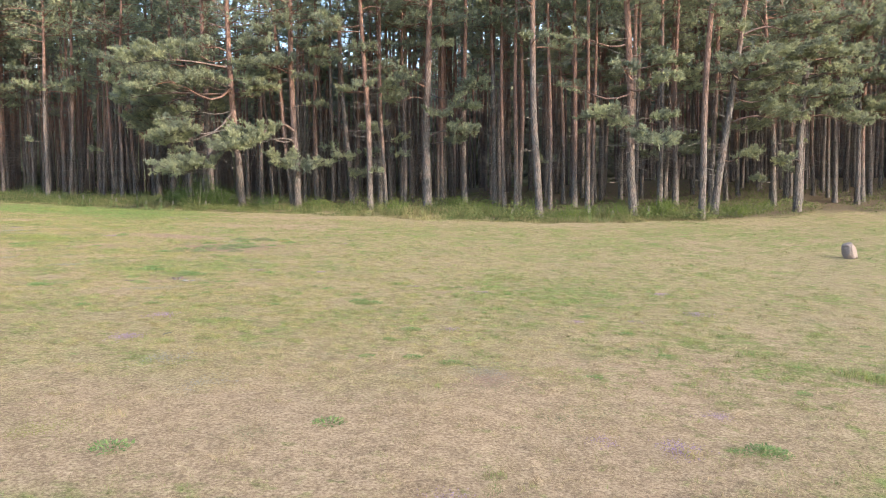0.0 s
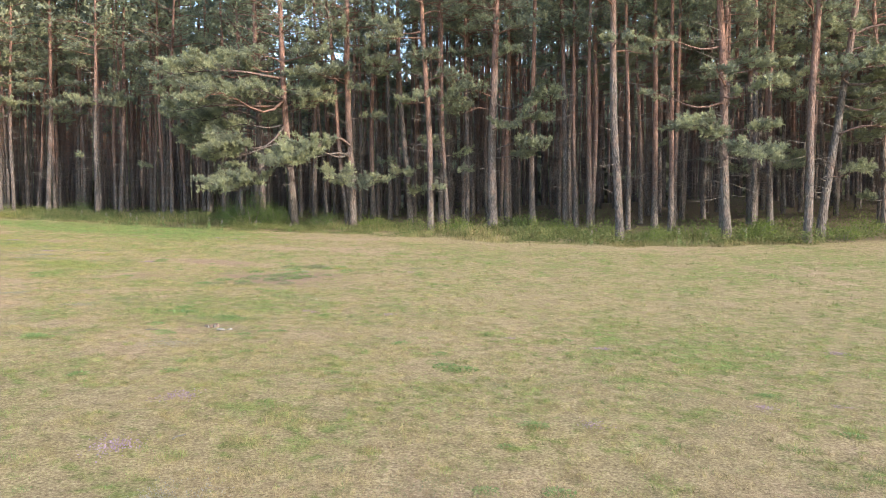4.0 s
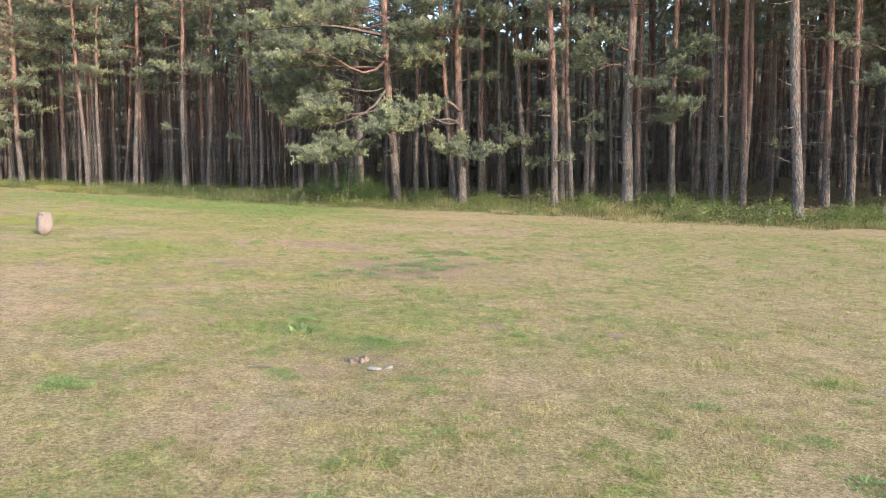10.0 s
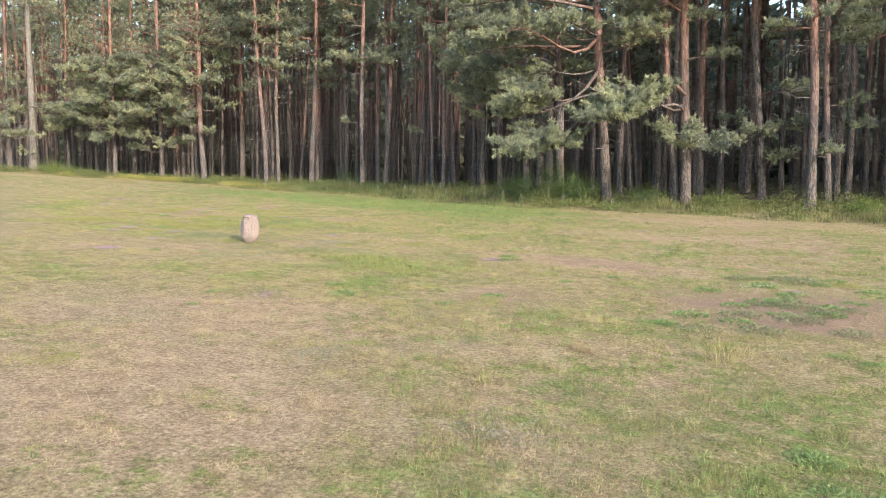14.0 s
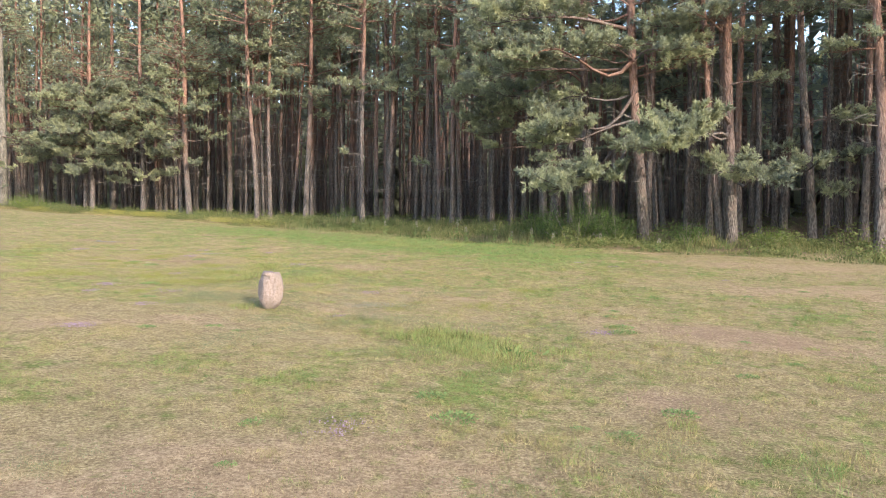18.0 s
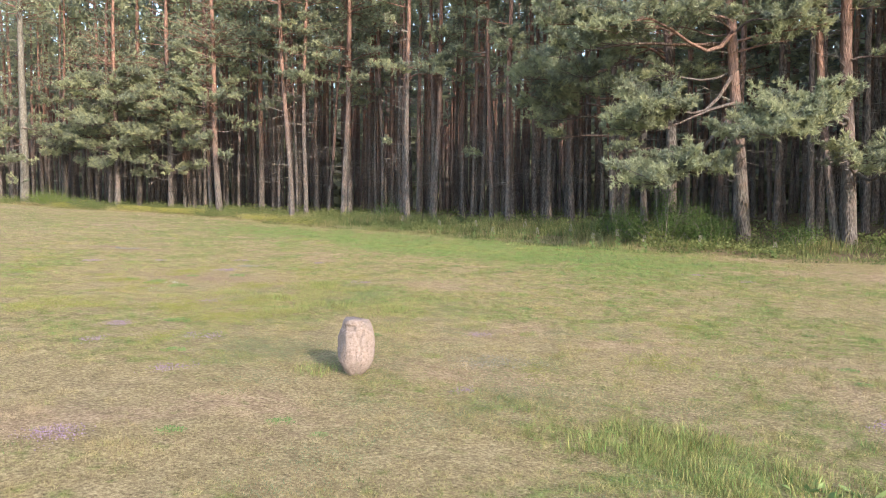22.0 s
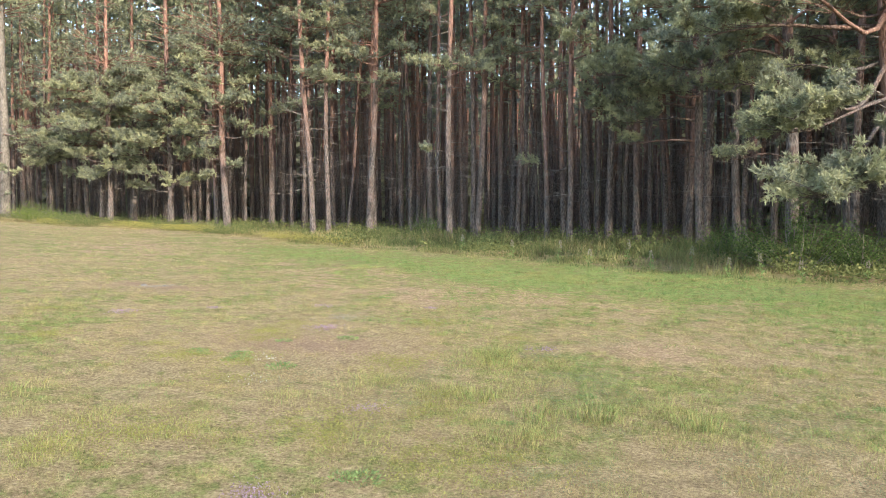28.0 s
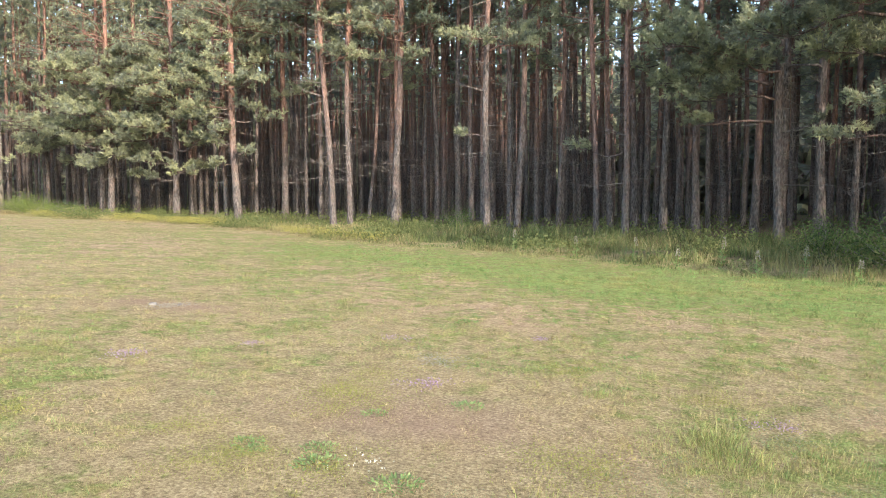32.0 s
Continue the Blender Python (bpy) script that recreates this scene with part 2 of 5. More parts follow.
SEDUM = leaf_material("yellow_stonecrop", (0.18, 0.19, 0.06), (0.26, 0.26, 0.075), (0.33, 0.315, 0.095))
ROTTEN = rotten_material()
PEBBLE = pebble_material()
BLOOM = leaf_material("yellow_bloom", (0.2, 0.21, 0.07), (0.31, 0.29, 0.085), (0.42, 0.37, 0.11))
WEED = leaf_material("verge_leaves", (0.085, 0.11, 0.042), (0.16, 0.18, 0.068), (0.255, 0.265, 0.108))
THYME = leaf_material("thyme_flowers", (0.22, 0.16, 0.2), (0.36, 0.25, 0.34), (0.46, 0.36, 0.46))
SAGE = leaf_material("creeping_herb", (0.14, 0.155, 0.085), (0.20, 0.22, 0.12), (0.27, 0.285, 0.155))
WHITE = leaf_material("white_petals", (0.3, 0.32, 0.2), (0.6, 0.6, 0.55), (0.75, 0.75, 0.72))
PALE = leaf_material("pale_moss", (0.22, 0.2, 0.16), (0.29, 0.27, 0.225), (0.35, 0.33, 0.285))


# ---- mesh tools ----
def mesh_np(name, verts, tris=None, quads=None, attrs=None, smooth=False):
    """A mesh from arrays of vertices, triangles and quads, with float values per vertex."""
    m = bpy.data.meshes.new(name)
    verts = np.asarray(verts, np.float32).reshape(-1, 3)
    tris = np.zeros((0, 3), np.int32) if tris is None else np.asarray(tris, np.int32).reshape(-1, 3)
    quads = np.zeros((0, 4), np.int32) if quads is None else np.asarray(quads, np.int32).reshape(-1, 4)
    m.vertices.add(len(verts))
    m.vertices.foreach_set("co", verts.ravel())
    m.loops.add(tris.size + quads.size)
    m.loops.foreach_set("vertex_index", np.concatenate((tris.ravel(), quads.ravel())))
    m.polygons.add(len(tris) + len(quads))
    starts = np.concatenate((np.arange(len(tris)) * 3, tris.size + np.arange(len(quads)) * 4)).astype(np.int32)
    m.polygons.foreach_set("loop_start", starts)
    if smooth:
        m.polygons.foreach_set("use_smooth", np.ones(len(starts), bool))
    for key, val in (attrs or {}).items():
        a = m.attributes.new(key, "FLOAT", "POINT")
        a.data.foreach_set("value", np.asarray(val, np.float32))
    m.update()
    return m


def joined(pieces):
    """Joins (verts, quads or tris) pieces, whose faces have the same number of corners."""
    vs, fs, n = [], [], 0
    for v, f in pieces:
        vs.append(v)
        fs.append(np.asarray(f) + n)
        n += len(v)
    return (np.concatenate(vs), np.concatenate(fs)) if vs else (np.zeros((0, 3)), np.zeros((0, 4), int))


def tube(points, radii, sides=6, rough=0.0, rng=None):
    """A tapering tube along points: vertices and quads."""
    p, r = np.asarray(points, float), np.asarray(radii, float)
    d = np.gradient(p, axis=0)
    d /= np.linalg.norm(d, axis=1)[:, None] + 1e-9
    ref = np.array((0, 0, 1.0)) if abs(d[0][2]) < 0.8 else np.array((1.0, 0, 0))
    u = np.cross(d, ref)
    u /= np.linalg.norm(u, axis=1)[:, None] + 1e-9
    w = np.cross(d, u)
    a = np.linspace(0, 2 * np.pi, sides, endpoint=False)
    rr = r[:, None] * (1 + (rng.normal(0, rough, (len(p), sides)) if rough else 0))
    v = p[:, None] + rr[..., None] * (np.cos(a)[None, :, None] * u[:, None] + np.sin(a)[None, :, None] * w[:, None])
    i, j = np.meshgrid(np.arange(len(p) - 1), np.arange(sides), indexing="ij")
    k = (j + 1) % sides
    q = np.stack((i * sides + j, i * sides + k, (i + 1) * sides + k, (i + 1) * sides + j), -1).reshape(-1, 4)
    return v.reshape(-1, 3), q


def spikes(centres, ways, length, width, n, spread, rng):
    """n thin triangles at each centre, fanned about its way: needles, blades."""
    c, w = np.repeat(centres, n, 0), np.repeat(ways, n, 0)
    d = w + rng.normal(0, spread, c.shape)
    d /= np.linalg.norm(d, axis=1)[:, None] + 1e-9
    s = np.cross(d, rng.normal(0, 1, c.shape))
    s /= np.linalg.norm(s, axis=1)[:, None] + 1e-9
    ln = np.repeat(length, n)[:, None] * rng.uniform(0.7, 1.2, (len(c), 1)) if np.ndim(length) else length * rng.uniform(0.7, 1.2, (len(c), 1))
    v = np.stack((c - s * width / 2, c + s * width / 2, c + d * ln), 1).reshape(-1, 3)
    return v, np.arange(len(v)).reshape(-1, 3)


def toned(name, piece, tones):
    """A mesh of spikes, each clump with a tone of its own."""
    v, t = piece
    each = len(v) // len(tones)
    return mesh_np(name, v, t, attrs={"tone": np.repeat(tones, each)})


def leaves(centres, ways, length, width, rng):
    """One folded diamond leaf at each centre: vertices and triangles."""
    d = ways / (np.linalg.norm(ways, axis=1)[:, None] + 1e-9)
    s = np.cross(d, rng.normal(0, 1, d.shape))
    s /= np.linalg.norm(s, axis=1)[:, None] + 1e-9
    up = np.cross(s, d)
    k = rng.uniform(0.6, 1.3, (len(d), 1))
    mid = centres + d * length * 0.45 * k
    v = np.stack((centres, mid + s * width * k / 2 + up * width * 0.15, centres + d * length * k, mid - s * width * k / 2 + up * width * 0.15), 1)
    o = np.arange(len(d))[:, None] * 4
    t = np.concatenate((o + [0, 1, 2], o + [0, 2, 3]), 1).reshape(-1, 3)
    return v.reshape(-1, 3), t


def part(name, mesh, material, parent, label=""):
    ob = new(name, mesh)
    if not mesh.materials:
        mesh.materials.append(material)
    ob.parent = parent
    return tagged(ob, label)


# ---- the lie of the land ----
EDGE_X = (-90, -60, -43, -33, -28, -23, -18, -14, -11, -9, -3, 0, 4, 10, 15, 40, 90)
EDGE_Y = (36, 38, 40.2, 41.6, 40.6, 39.6, 38.8, 37.2, 34.4, 33.0, 32.0, 31.2, 28.2, 27.6, 29.6, 31, 33)


def edge(x):
    """How far ahead the wood begins."""
    return np.interp(x, EDGE_X, EDGE_Y) + 0.5 * np.sin(np.asarray(x) * 0.9) * 0.6


MOW_X = (-90, -60, -43, -34, -30, -25, -20, -16.6, -13.9, -11.1, -8.2, -5.1, -2.2, 0, 4, 7, 11.5, 15.6, 18.4, 40, 90)
MOW_Y = (34, 36, 38.4, 39.0, 38.4, 35.9, 34.7, 33.2, 31.9, 31.6, 31.0, 30.6, 29.2, 28.0, 27.2, 27.6, 28.3, 30.0, 30.6, 30.8, 32)


def mow(x):
    """How far ahead the short grass ends."""
    x = np.asarray(x, float)
    return np.interp(x, MOW_X, MOW_Y) + 0.22 * np.sin(x * 1.7) + 0.12 * np.sin(x * 4.1 + 1)


def height(x, y):
    x, y = np.clip(x, -48, 16), np.clip(y, -15, 48)
    return -0.1316 - 0.068618 * x + 0.000878 * y + 0.000763 * x * x + 0.001996 * x * y + 0.000955 * y * y


def rough_noise(x, y, s, seed):
    """Cheap smooth noise from sines, -1 to 1."""
    r = np.random.default_rng(seed)
    out = 0
    for i in range(7):
        a, f, p = r.uniform(0, 6.28), s * r.uniform(0.5, 1.9), r.uniform(0, 6.28)
        out = out + np.sin((x * np.cos(a) + y * np.sin(a)) * f + p + 1.3 * np.sin((x * np.sin(a) - y * np.cos(a)) * f * 0.7 + p * 2))
    return out / 4.0


def spot(x, y, cx, cy, rx, ry, turn=0.0):
    c, s = math.cos(radians(turn)), math.sin(radians(turn))
    u, v = ((x - cx) * c + (y - cy) * s) / rx, (-(x - cx) * s + (y - cy) * c) / ry
    return np.exp(-(u * u + v * v) ** 1.5)


DRY = ((-0.8, 4.8, 2.6, 1.1), (-10.2, 14.0, 1.3, 0.9), (-8.6, 12.3, 1.1, 0.7), (-7.2, 19.6, 1.1, 0.6), (-7.7, 16.7, 0.6, 0.4), (-13.3, 17.3, 1.7, 1.1), (-12.3, 19.3, 1.3, 0.8),
       (-11.6, 20.9, 1.6, 0.6), (-17.1, 22.5, 1.4, 1.1), (-16.4, 21.2, 2.2, 1.7), (-13.8, 24.0, 1.5, 0.8), (-5.9, 24.6, 2.4, 1.0), (-7.0, 28.7, 3.0, 0.8))


def dry_at(x, y):
    """Patches of pinkish withered thatch."""
    return np.clip(sum(spot(x, y, *d) for d in DRY), 0, 1) * np.clip(0.72 + 0.45 * rough_noise(x, y, 4.0, 15) + 0.35 * rough_noise(x, y, 11.0, 16), 0.0, 1.0)


def green_at(x, y):
    """How green the sward is: 0 bleached, 1 lush."""
    g = 0.29 + 0.13 * rough_noise(x, y, 0.8, 1) + 0.16 * rough_noise(x, y, 2.6, 2) + 0.22 * rough_noise(x, y, 6.0, 3) + 0.2 * rough_noise(x, y, 14.0, 4) + 0.18 * rough_noise(x, y, 40.0, 8)
    d = mow(x) - y
    g = g + 0.14 * np.clip((d - 2) / 4, 0, 1) * np.clip((13 - d) / 5, 0, 1)
    g = g + 0.3 * spot(x, y, -26, 35, 6, 2.0, -14) + 0.2 * spot(x, y, -12, 29.5, 5, 2.5, -10)
    g = g + 0.2 * spot(x, y, 7, 24.5, 8.0, 2.0, 4) + 0.16 * spot(x, y, 3.9, 8.0, 1.6, 1.6) + 0.2 * spot(x, y, 1.3, 12, 2.0, 2.0)
    g = g + 0.14 * spot(x, y, -4.3, 13.4, 2.2, 1.3) + 0.12 * spot(x, y, -4.5, 12.6, 1.2, 1.2) + 0.25 * spot(x, y, -9.6, 17.9, 1.3, 0.7, -5)
    g = g + 0.14 * spot(x, y, -13.8, 22.0, 1.8, 1.0, -15) + 0.12 * spot(x, y, -14.6, 21.6, 1.6, 1.2, -15) + 0.2 * spot(x, y, -17, 20.2, 2.5, 0.9, -20)
    g = g - 0.4 * spot(x, y, -0.9, 5.2, 3.0, 1.5) - 0.2 * spot(x, y, -4.6, 10.4, 1.0, 1.0) - 0.25 * spot(x, y, -5.2, 17.2, 1.0, 0.6)
    g = g - 0.28 * spot(x, y, -17.0, 22.7, 1.3, 1.0) - 0.28 * spot(x, y, -12.6, 17.2, 1.3, 0.9) - 0.25 * spot(x, y, -7.3, 19.7, 1.0, 0.7) - 0.2 * spot(x, y, -12.3, 20.2, 1.4, 0.9)
    g = g - 0.3 * np.exp(-((d - 0.6) / 0.9) ** 2) * (x > -12) * np.clip((6 - x) / 4, 0, 1) - 0.2 * spot(x, y, -21.1, 25.1, 0.9, 0.5)
    lush = (0.74 + 0.12 * rough_noise(x, y, 3.0, 14)) * spot(x, y, -16.5, 31.2, 7.5, 2.6, -14)
    return np.clip(np.clip(g - 0.5 * dry_at(x, y), 0, 0.8) + lush, 0, 1)


def bare_at(x, y):
    """Where the soil shows."""
    b = 0.9 * spot(x, y, -5.05, 16.4, 0.7, 0.35, -8) + 0.9 * spot(x, y, -4.38, 18.2, 0.7, 0.4, -10) + 0.7 * spot(x, y, -5.77, 17.3, 0.45, 0.3) + 0.85 * spot(x, y, -5.0, 17.3, 1.3, 0.9, -10) + spot(x, y, -4.2, 11.8, 0.4, 0.25) + 0.8 * spot(x, y, -21.1, 25.1, 0.8, 0.4)
    b = b + 0.9 * spot(x, y, 0.45, 6.3, 0.3, 0.2) + 0.7 * spot(x, y, -7.2, 19.8, 0.9, 0.5) + 0.6 * spot(x, y, -17.0, 22.5, 0.9, 0.5) + 0.6 * spot(x, y, -7.7, 16.6, 0.5, 0.3)
    return np.clip(b * (1.0 + 0.55 * rough_noise(x, y, 9.0, 51)), 0, 1)


def rosy_at(x, y):
    """Where the bleached grass is pinkish rather than yellow."""
    r = 0.36 + 0.06 * (x < -9) + 0.55 * dry_at(x, y) + 0.3 * rough_noise(x, y, 0.6, 6) + 0.22 * rough_noise(x, y, 2.2, 7)
    r = r - 0.5 * spot(x, y, -15.5, 21.5, 6.0, 3.5, -40)
    return np.clip(r, 0, 1)


def ground_sheet():
    near_x, near_y = np.arange(-52, 24.01, 0.4), np.arange(-4, 50.01, 0.4)
    far = np.array([3, 8, 16, 30, 60, 120, 300, 700, 1800])
    gx = np.concatenate((near_x[0] - far[::-1], near_x, near_x[-1] + far))
    gy = np.concatenate((near_y[0] - far[::-1], near_y, near_y[-1] + far))
    X, Y = np.meshgrid(gx, gy, indexing="ij")
    Z = height(X, Y) + 0.02 * rough_noise(X, Y, 1.7, 11) + 0.012 * rough_noise(X, Y, 5.0, 12)
    i, j = np.meshgrid(np.arange(len(gx) - 1), np.arange(len(gy) - 1), indexing="ij")
    n = len(gy)
    q = np.stack((i * n + j, (i + 1) * n + j, (i + 1) * n + j + 1, i * n + j + 1), -1).reshape(-1, 4)
    wood = np.clip((Y - 0.5 * (edge(X) + mow(X)) + 0.6 * rough_noise(X, Y, 2.0, 5)) / 1.5, 0, 1) * (Y < 300)
    # litter before two edge pines, its dark tone also painting a shadow band there
    wood = np.maximum(wood, 0.8 * np.clip(spot(X, Y, -9.2, 32.6, 1.9, 0.7, -20) + spot(X, Y, -7.6, 31.9, 1.4, 0.6, -20), 0, 1))
    m = mesh_np("ground", np.stack((X, Y, Z), -1), quads=q, smooth=True,
                attrs={"green": green_at(X, Y).ravel(), "rosy": rosy_at(X, Y).ravel(), "bare": bare_at(X, Y).ravel(), "forest_and_shade": wood.ravel()})
    m.materials.append(GROUND)
    return tagged(new("ground", m), "uneven dry meadow with bleached grass and green patches before a pine wood", "ground", kind="structure")


ground_sheet()


def land(x, y):
    x, y = np.asarray(x, float), np.asarray(y, float)
    return height(x, y) + 0.02 * rough_noise(x, y, 1.7, 11) + 0.012 * rough_noise(x, y, 5.0, 12)


# ---- the pines ----
def limb_mesh(h, az, length, full, rise, rng, arch=0.0, bare=0.3, reach=0.1):
    """One living limb: the wood as tube pieces, and the centres and ways of its needle tufts."""
    a = radians(az)
    flat, side, up = np.array((math.cos(a), math.sin(a), 0)), np.array((-math.sin(a), math.cos(a), 0)), np.array((0, 0, 1.0))
    s = np.linspace(0, 1, 8)
    wob = rng.normal(0, 0.05, 3)
    pts = up * h + flat * (reach + s[:, None] * length) + up * (rise * length * (1.2 * s - 0.7 * s * s))[:, None] \
        + side * (wob[0] * length * np.sin(s * 5 + wob[1] * 40))[:, None] + up * (wob[2] * length * np.sin(s * 6) + arch * length * np.sin(s * 2.9))[:, None]
    wood = [tube(pts, np.interp(s, (0, 1), (0.014 + 0.012 * length, 0.006)), 5)]
    tc, tw, tone = [], [], []
    n = max(2, int((2.7 * length + 2.6) * full))
    for i in range(n):
        f = bare + (1 - bare) * (i + rng.uniform(0, 0.9)) / n
        base = np.array([np.interp(f, s, pts[:, c]) for c in range(3)])
        for sign in (-1, 1):
            ln = length * rng.uniform(0.2, 0.42) * (1.2 - 0.75 * f) + 0.14
            w = flat * rng.uniform(0.3, 0.95) + side * sign * rng.uniform(0.35, 1.0) + up * rng.uniform(-0.05, 0.5)
            w /= np.linalg.norm(w)
            tip = base + w * ln + up * rng.uniform(-0.03, 0.12)
            wood.append(tube((base, (base + tip) / 2 + rng.normal(0, 0.02, 3), tip), (0.009, 0.007, 0.004), 3))
            # shoots along the twig, each a brush of needles
            own = rng.uniform(0.2, 1.0)
            for g in np.linspace(0.42, 1.0, max(2, int(ln / 0.15))):
                root = base + (tip - base) * g
                for _ in range(3):
                    d = w * 0.8 + rng.normal(0, 0.55, 3) + up * 0.4
                    d /= np.linalg.norm(d)
                    light = own + rng.normal(0, 0.08)
                    for q in (0.05, 0.13):
                        tc.append(root + d * q)
                        tw.append(d)
                        tone.append(light)
    return wood, tc, tw, tone


def trunk_line(top, lean, bend, rng, n=15):
    z = np.linspace(-0.25, top, n)
    k = np.clip(z, 0, None)
    x = lean[0] * k + bend * np.sin(k * 0.42 + rng.uniform(0, 6)) * np.clip(k / 4, 0, 1)
    y = lean[1] * k + bend * 0.6 * np.sin(k * 0.37 + rng.uniform(0, 6)) * np.clip(k / 4, 0, 1)
    return np.stack((x, y, z), -1)


def trunk_mesh(line, diam, rng, sides=12, rough=0.035):
    z = np.clip(line[:, 2], 0, None)
    r = diam / 2 * (1.0 - 0.75 * (z / z[-1]) ** 1.2) * (1 + 0.35 * np.exp(-z * 2.6))
    return tube(line, r, sides, rough, rng)


def dead_twigs(line, count, low, high, long, rng, sides=3):
    """Bare snags in loose whorls round the trunk."""
    out = []
    h = low
    while h < high and len(out) < count:
        for _ in range(rng.integers(1, 5)):
            a, ln = rng.uniform(0, 6.28), long * rng.uniform(0.2, 1.0) ** 1.4 + 0.1
            p0 = np.array([np.interp(h + rng.uniform(-0.06, 0.06), line[:, 2], line[:, c]) for c in range(3)])
            w = np.array((math.cos(a), math.sin(a), rng.uniform(-0.35, 0.4)))
            p1 = p0 + w * ln * 0.55 + rng.normal(0, 0.03, 3)
            p2 = p0 + w * ln + np.array((0, 0, rng.uniform(-0.12, 0.18))) * ln
            out.append(tube((p0, p1, p2), (0.010 + 0.004 * ln, 0.007, 0.003), sides))
            if ln > 0.5:
                for _ in range(2):
                    q = p1 + (p2 - p1) * rng.uniform(0, 0.7)
                    out.append(tube((q, q + w * 0.2 + rng.normal(0, 0.13, 3)), (0.006, 0.003), sides))
        h += rng.uniform(0.18, 0.5)
    return out


def crown_tufts(line, base, top, spread, count, rng):
    """Tuft centres of the upper crown, in clumps at the ends of unseen limbs."""
    tc, tw, tone, wood = [], [], [], []
    for _ in range(count):
        f = rng.uniform(0, 1) ** 1.5
        h = base + (top - base) * f
        a, ln = rng.uniform(0, 6.28), spread * (1.05 - 0.8 * f) * rng.uniform(0.45, 1.0)
        p0 = np.array([np.interp(h, line[:, 2], line[:, c]) for c in range(3)])
        w = np.array((math.cos(a), math.sin(a), rng.uniform(0.0, 0.4)))
        p1 = p0 + w * ln
        wood.append(tube((p0, (p0 + p1) / 2 + np.array((0, 0, 0.06)), p1), (0.03, 0.02, 0.008), 3))
        own = rng.uniform(0.15, 0.95)
        for _ in range(10):
            g = rng.uniform(0.45, 1.05)
            tone.append(own + rng.normal(0, 0.08))
            tc.append(p0 + w * ln * g + rng.normal(0, 1, 3) * np.array((0.3, 0.3, 0.14)) * (0.5 + ln * 0.3))
            tw.append(w * 0.6 + np.array((0, 0, 0.5)))
    return wood, tc, tw, tone


def crown_needles(c, w, tone, fine_to, n, rng):
    """A crown mesh: fine needles low down, coarser ones high up."""
    c, w, tone = np.array(c), np.array(w), np.array(tone)
    low = c[:, 2] < fine_to
    v, t = joined([spikes(c[low], w[low], 0.17, 0.04, n, 0.75, rng), spikes(c[~low], w[~low], 0.32, 0.18, 2, 0.8, rng)])
    return mesh_np("crown", v, t, attrs={"tone": np.concatenate((np.repeat(tone[low], 3 * n), np.repeat(tone[~low], 6)))})


def pine(x, y, diam, lean=(0, 0), top=17.0, limbs=(), crown=8.6, spread=2.3, clumps=64, snags=44, snag_low=1.6, snag_long=1.2, bend=0.085, wild=5, label="", seed=0, old=False):
    """A pine at the wood's edge with trunk, snags, limbs and crown of its own."""
    rng = np.random.default_rng(seed + int(abs(x * 37) + abs(y * 91)))
    ob = new("pine_tree")
    foot = float(land(x, y))
    ob.matrix_world = pose(x, y, foot)
    crown = crown + 1.2 - foot * 0.7
    line = trunk_line(top, lean, bend, rng, 22)
    diam *= 0.88
    part("trunk", mesh_np("trunk", *(lambda v: (v[0], None, v[1]))(trunk_mesh(line, diam, rng)), smooth=True), WEATHERED if old else BARK, ob)
    v, q = joined(dead_twigs(line, snags * 3, snag_low, crown + 1.0, snag_long, rng))
    tagged(part("brushwood", mesh_np("brushwood", v, None, q), WEATHERED if old else TWIG, ob, "bare grey dead branches"), kind="stuff")
    # a few short limbs below the crown, towards the light
    extra = [(rng.uniform(crown - 3.6, crown + 0.2), rng.uniform(170, 380), rng.uniform(0.8, 1.9), 0.8) for _ in range(wild)]
    limbs = [(l[0] - foot, *l[1:]) for l in limbs]  # their heights are given above the datum
    for l in limbs + extra:
        h, az, ln = l[:3]
        full = l[3] if len(l) > 3 else 1.3
        rise = l[4] if len(l) > 4 else rng.uniform(-0.05, 0.22)
        off = np.array([np.interp(h, line[:, 2], line[:, 0]), np.interp(h, line[:, 2], line[:, 1]), 0])
        wood, c, w, tone = limb_mesh(h, az, ln, full, rise, rng, l[5] if len(l) > 5 else 0.0, l[6] if len(l) > 6 else 0.3)
        v, q = joined(wood)
        limb = part("limb", mesh_np("limb", v + off, None, q), BARK, ob)
        piece = spikes(np.array(c) + off, np.array(w), 0.12, 0.034 if y < 42 else 0.05, 8 if y < 42 else 4, 0.66, rng)
        part("needles", toned("needles", piece, tone), NEEDLE, limb)
    wood, c, w, tone = crown_tufts(line, crown, top + 0.4, spread, clumps, rng)
    v, q = joined(wood)
    tagged(part("crown_branchwork", mesh_np("crown_branchwork", v, None, q), BARK, ob), kind="stuff")
    part("crown", crown_needles(c, w, tone, 10.6, 8, rng), NEEDLE, ob)
    return tagged(ob, label or "tall pine with grey lower bark, orange upper trunk and dead snags", "pine tree", "pines along the wood's edge")


# the stretch that the walk begins facing, from its far end inwards
pine(-0.7, 33.8, 0.44, (0.006, 0), limbs=((6.0, 190, 1.7), (6.3, 350, 2.4), (5.5, 345, 2.2), (4.3, 340, 2.2), (4.0, 15, 1.6), (5.2, 300, 1.5), (6.8, 200, 1.6)), label="stout pine with scaly bark and drooping green limbs")
pine(2.9, 37.5, 0.25, (0.018, 0), crown=9.4, bend=0.12, label="slim pine with a wavy orange trunk")
pine(3.2, 38.5, 0.22, (0.008, 0), crown=9.2)
pine(2.7, 41.3, 0.19, (0.002, 0), crown=9.0)
pine(3.75, 36.0, 0.27, (0.016, 0), crown=9.4, snag_long=1.4)
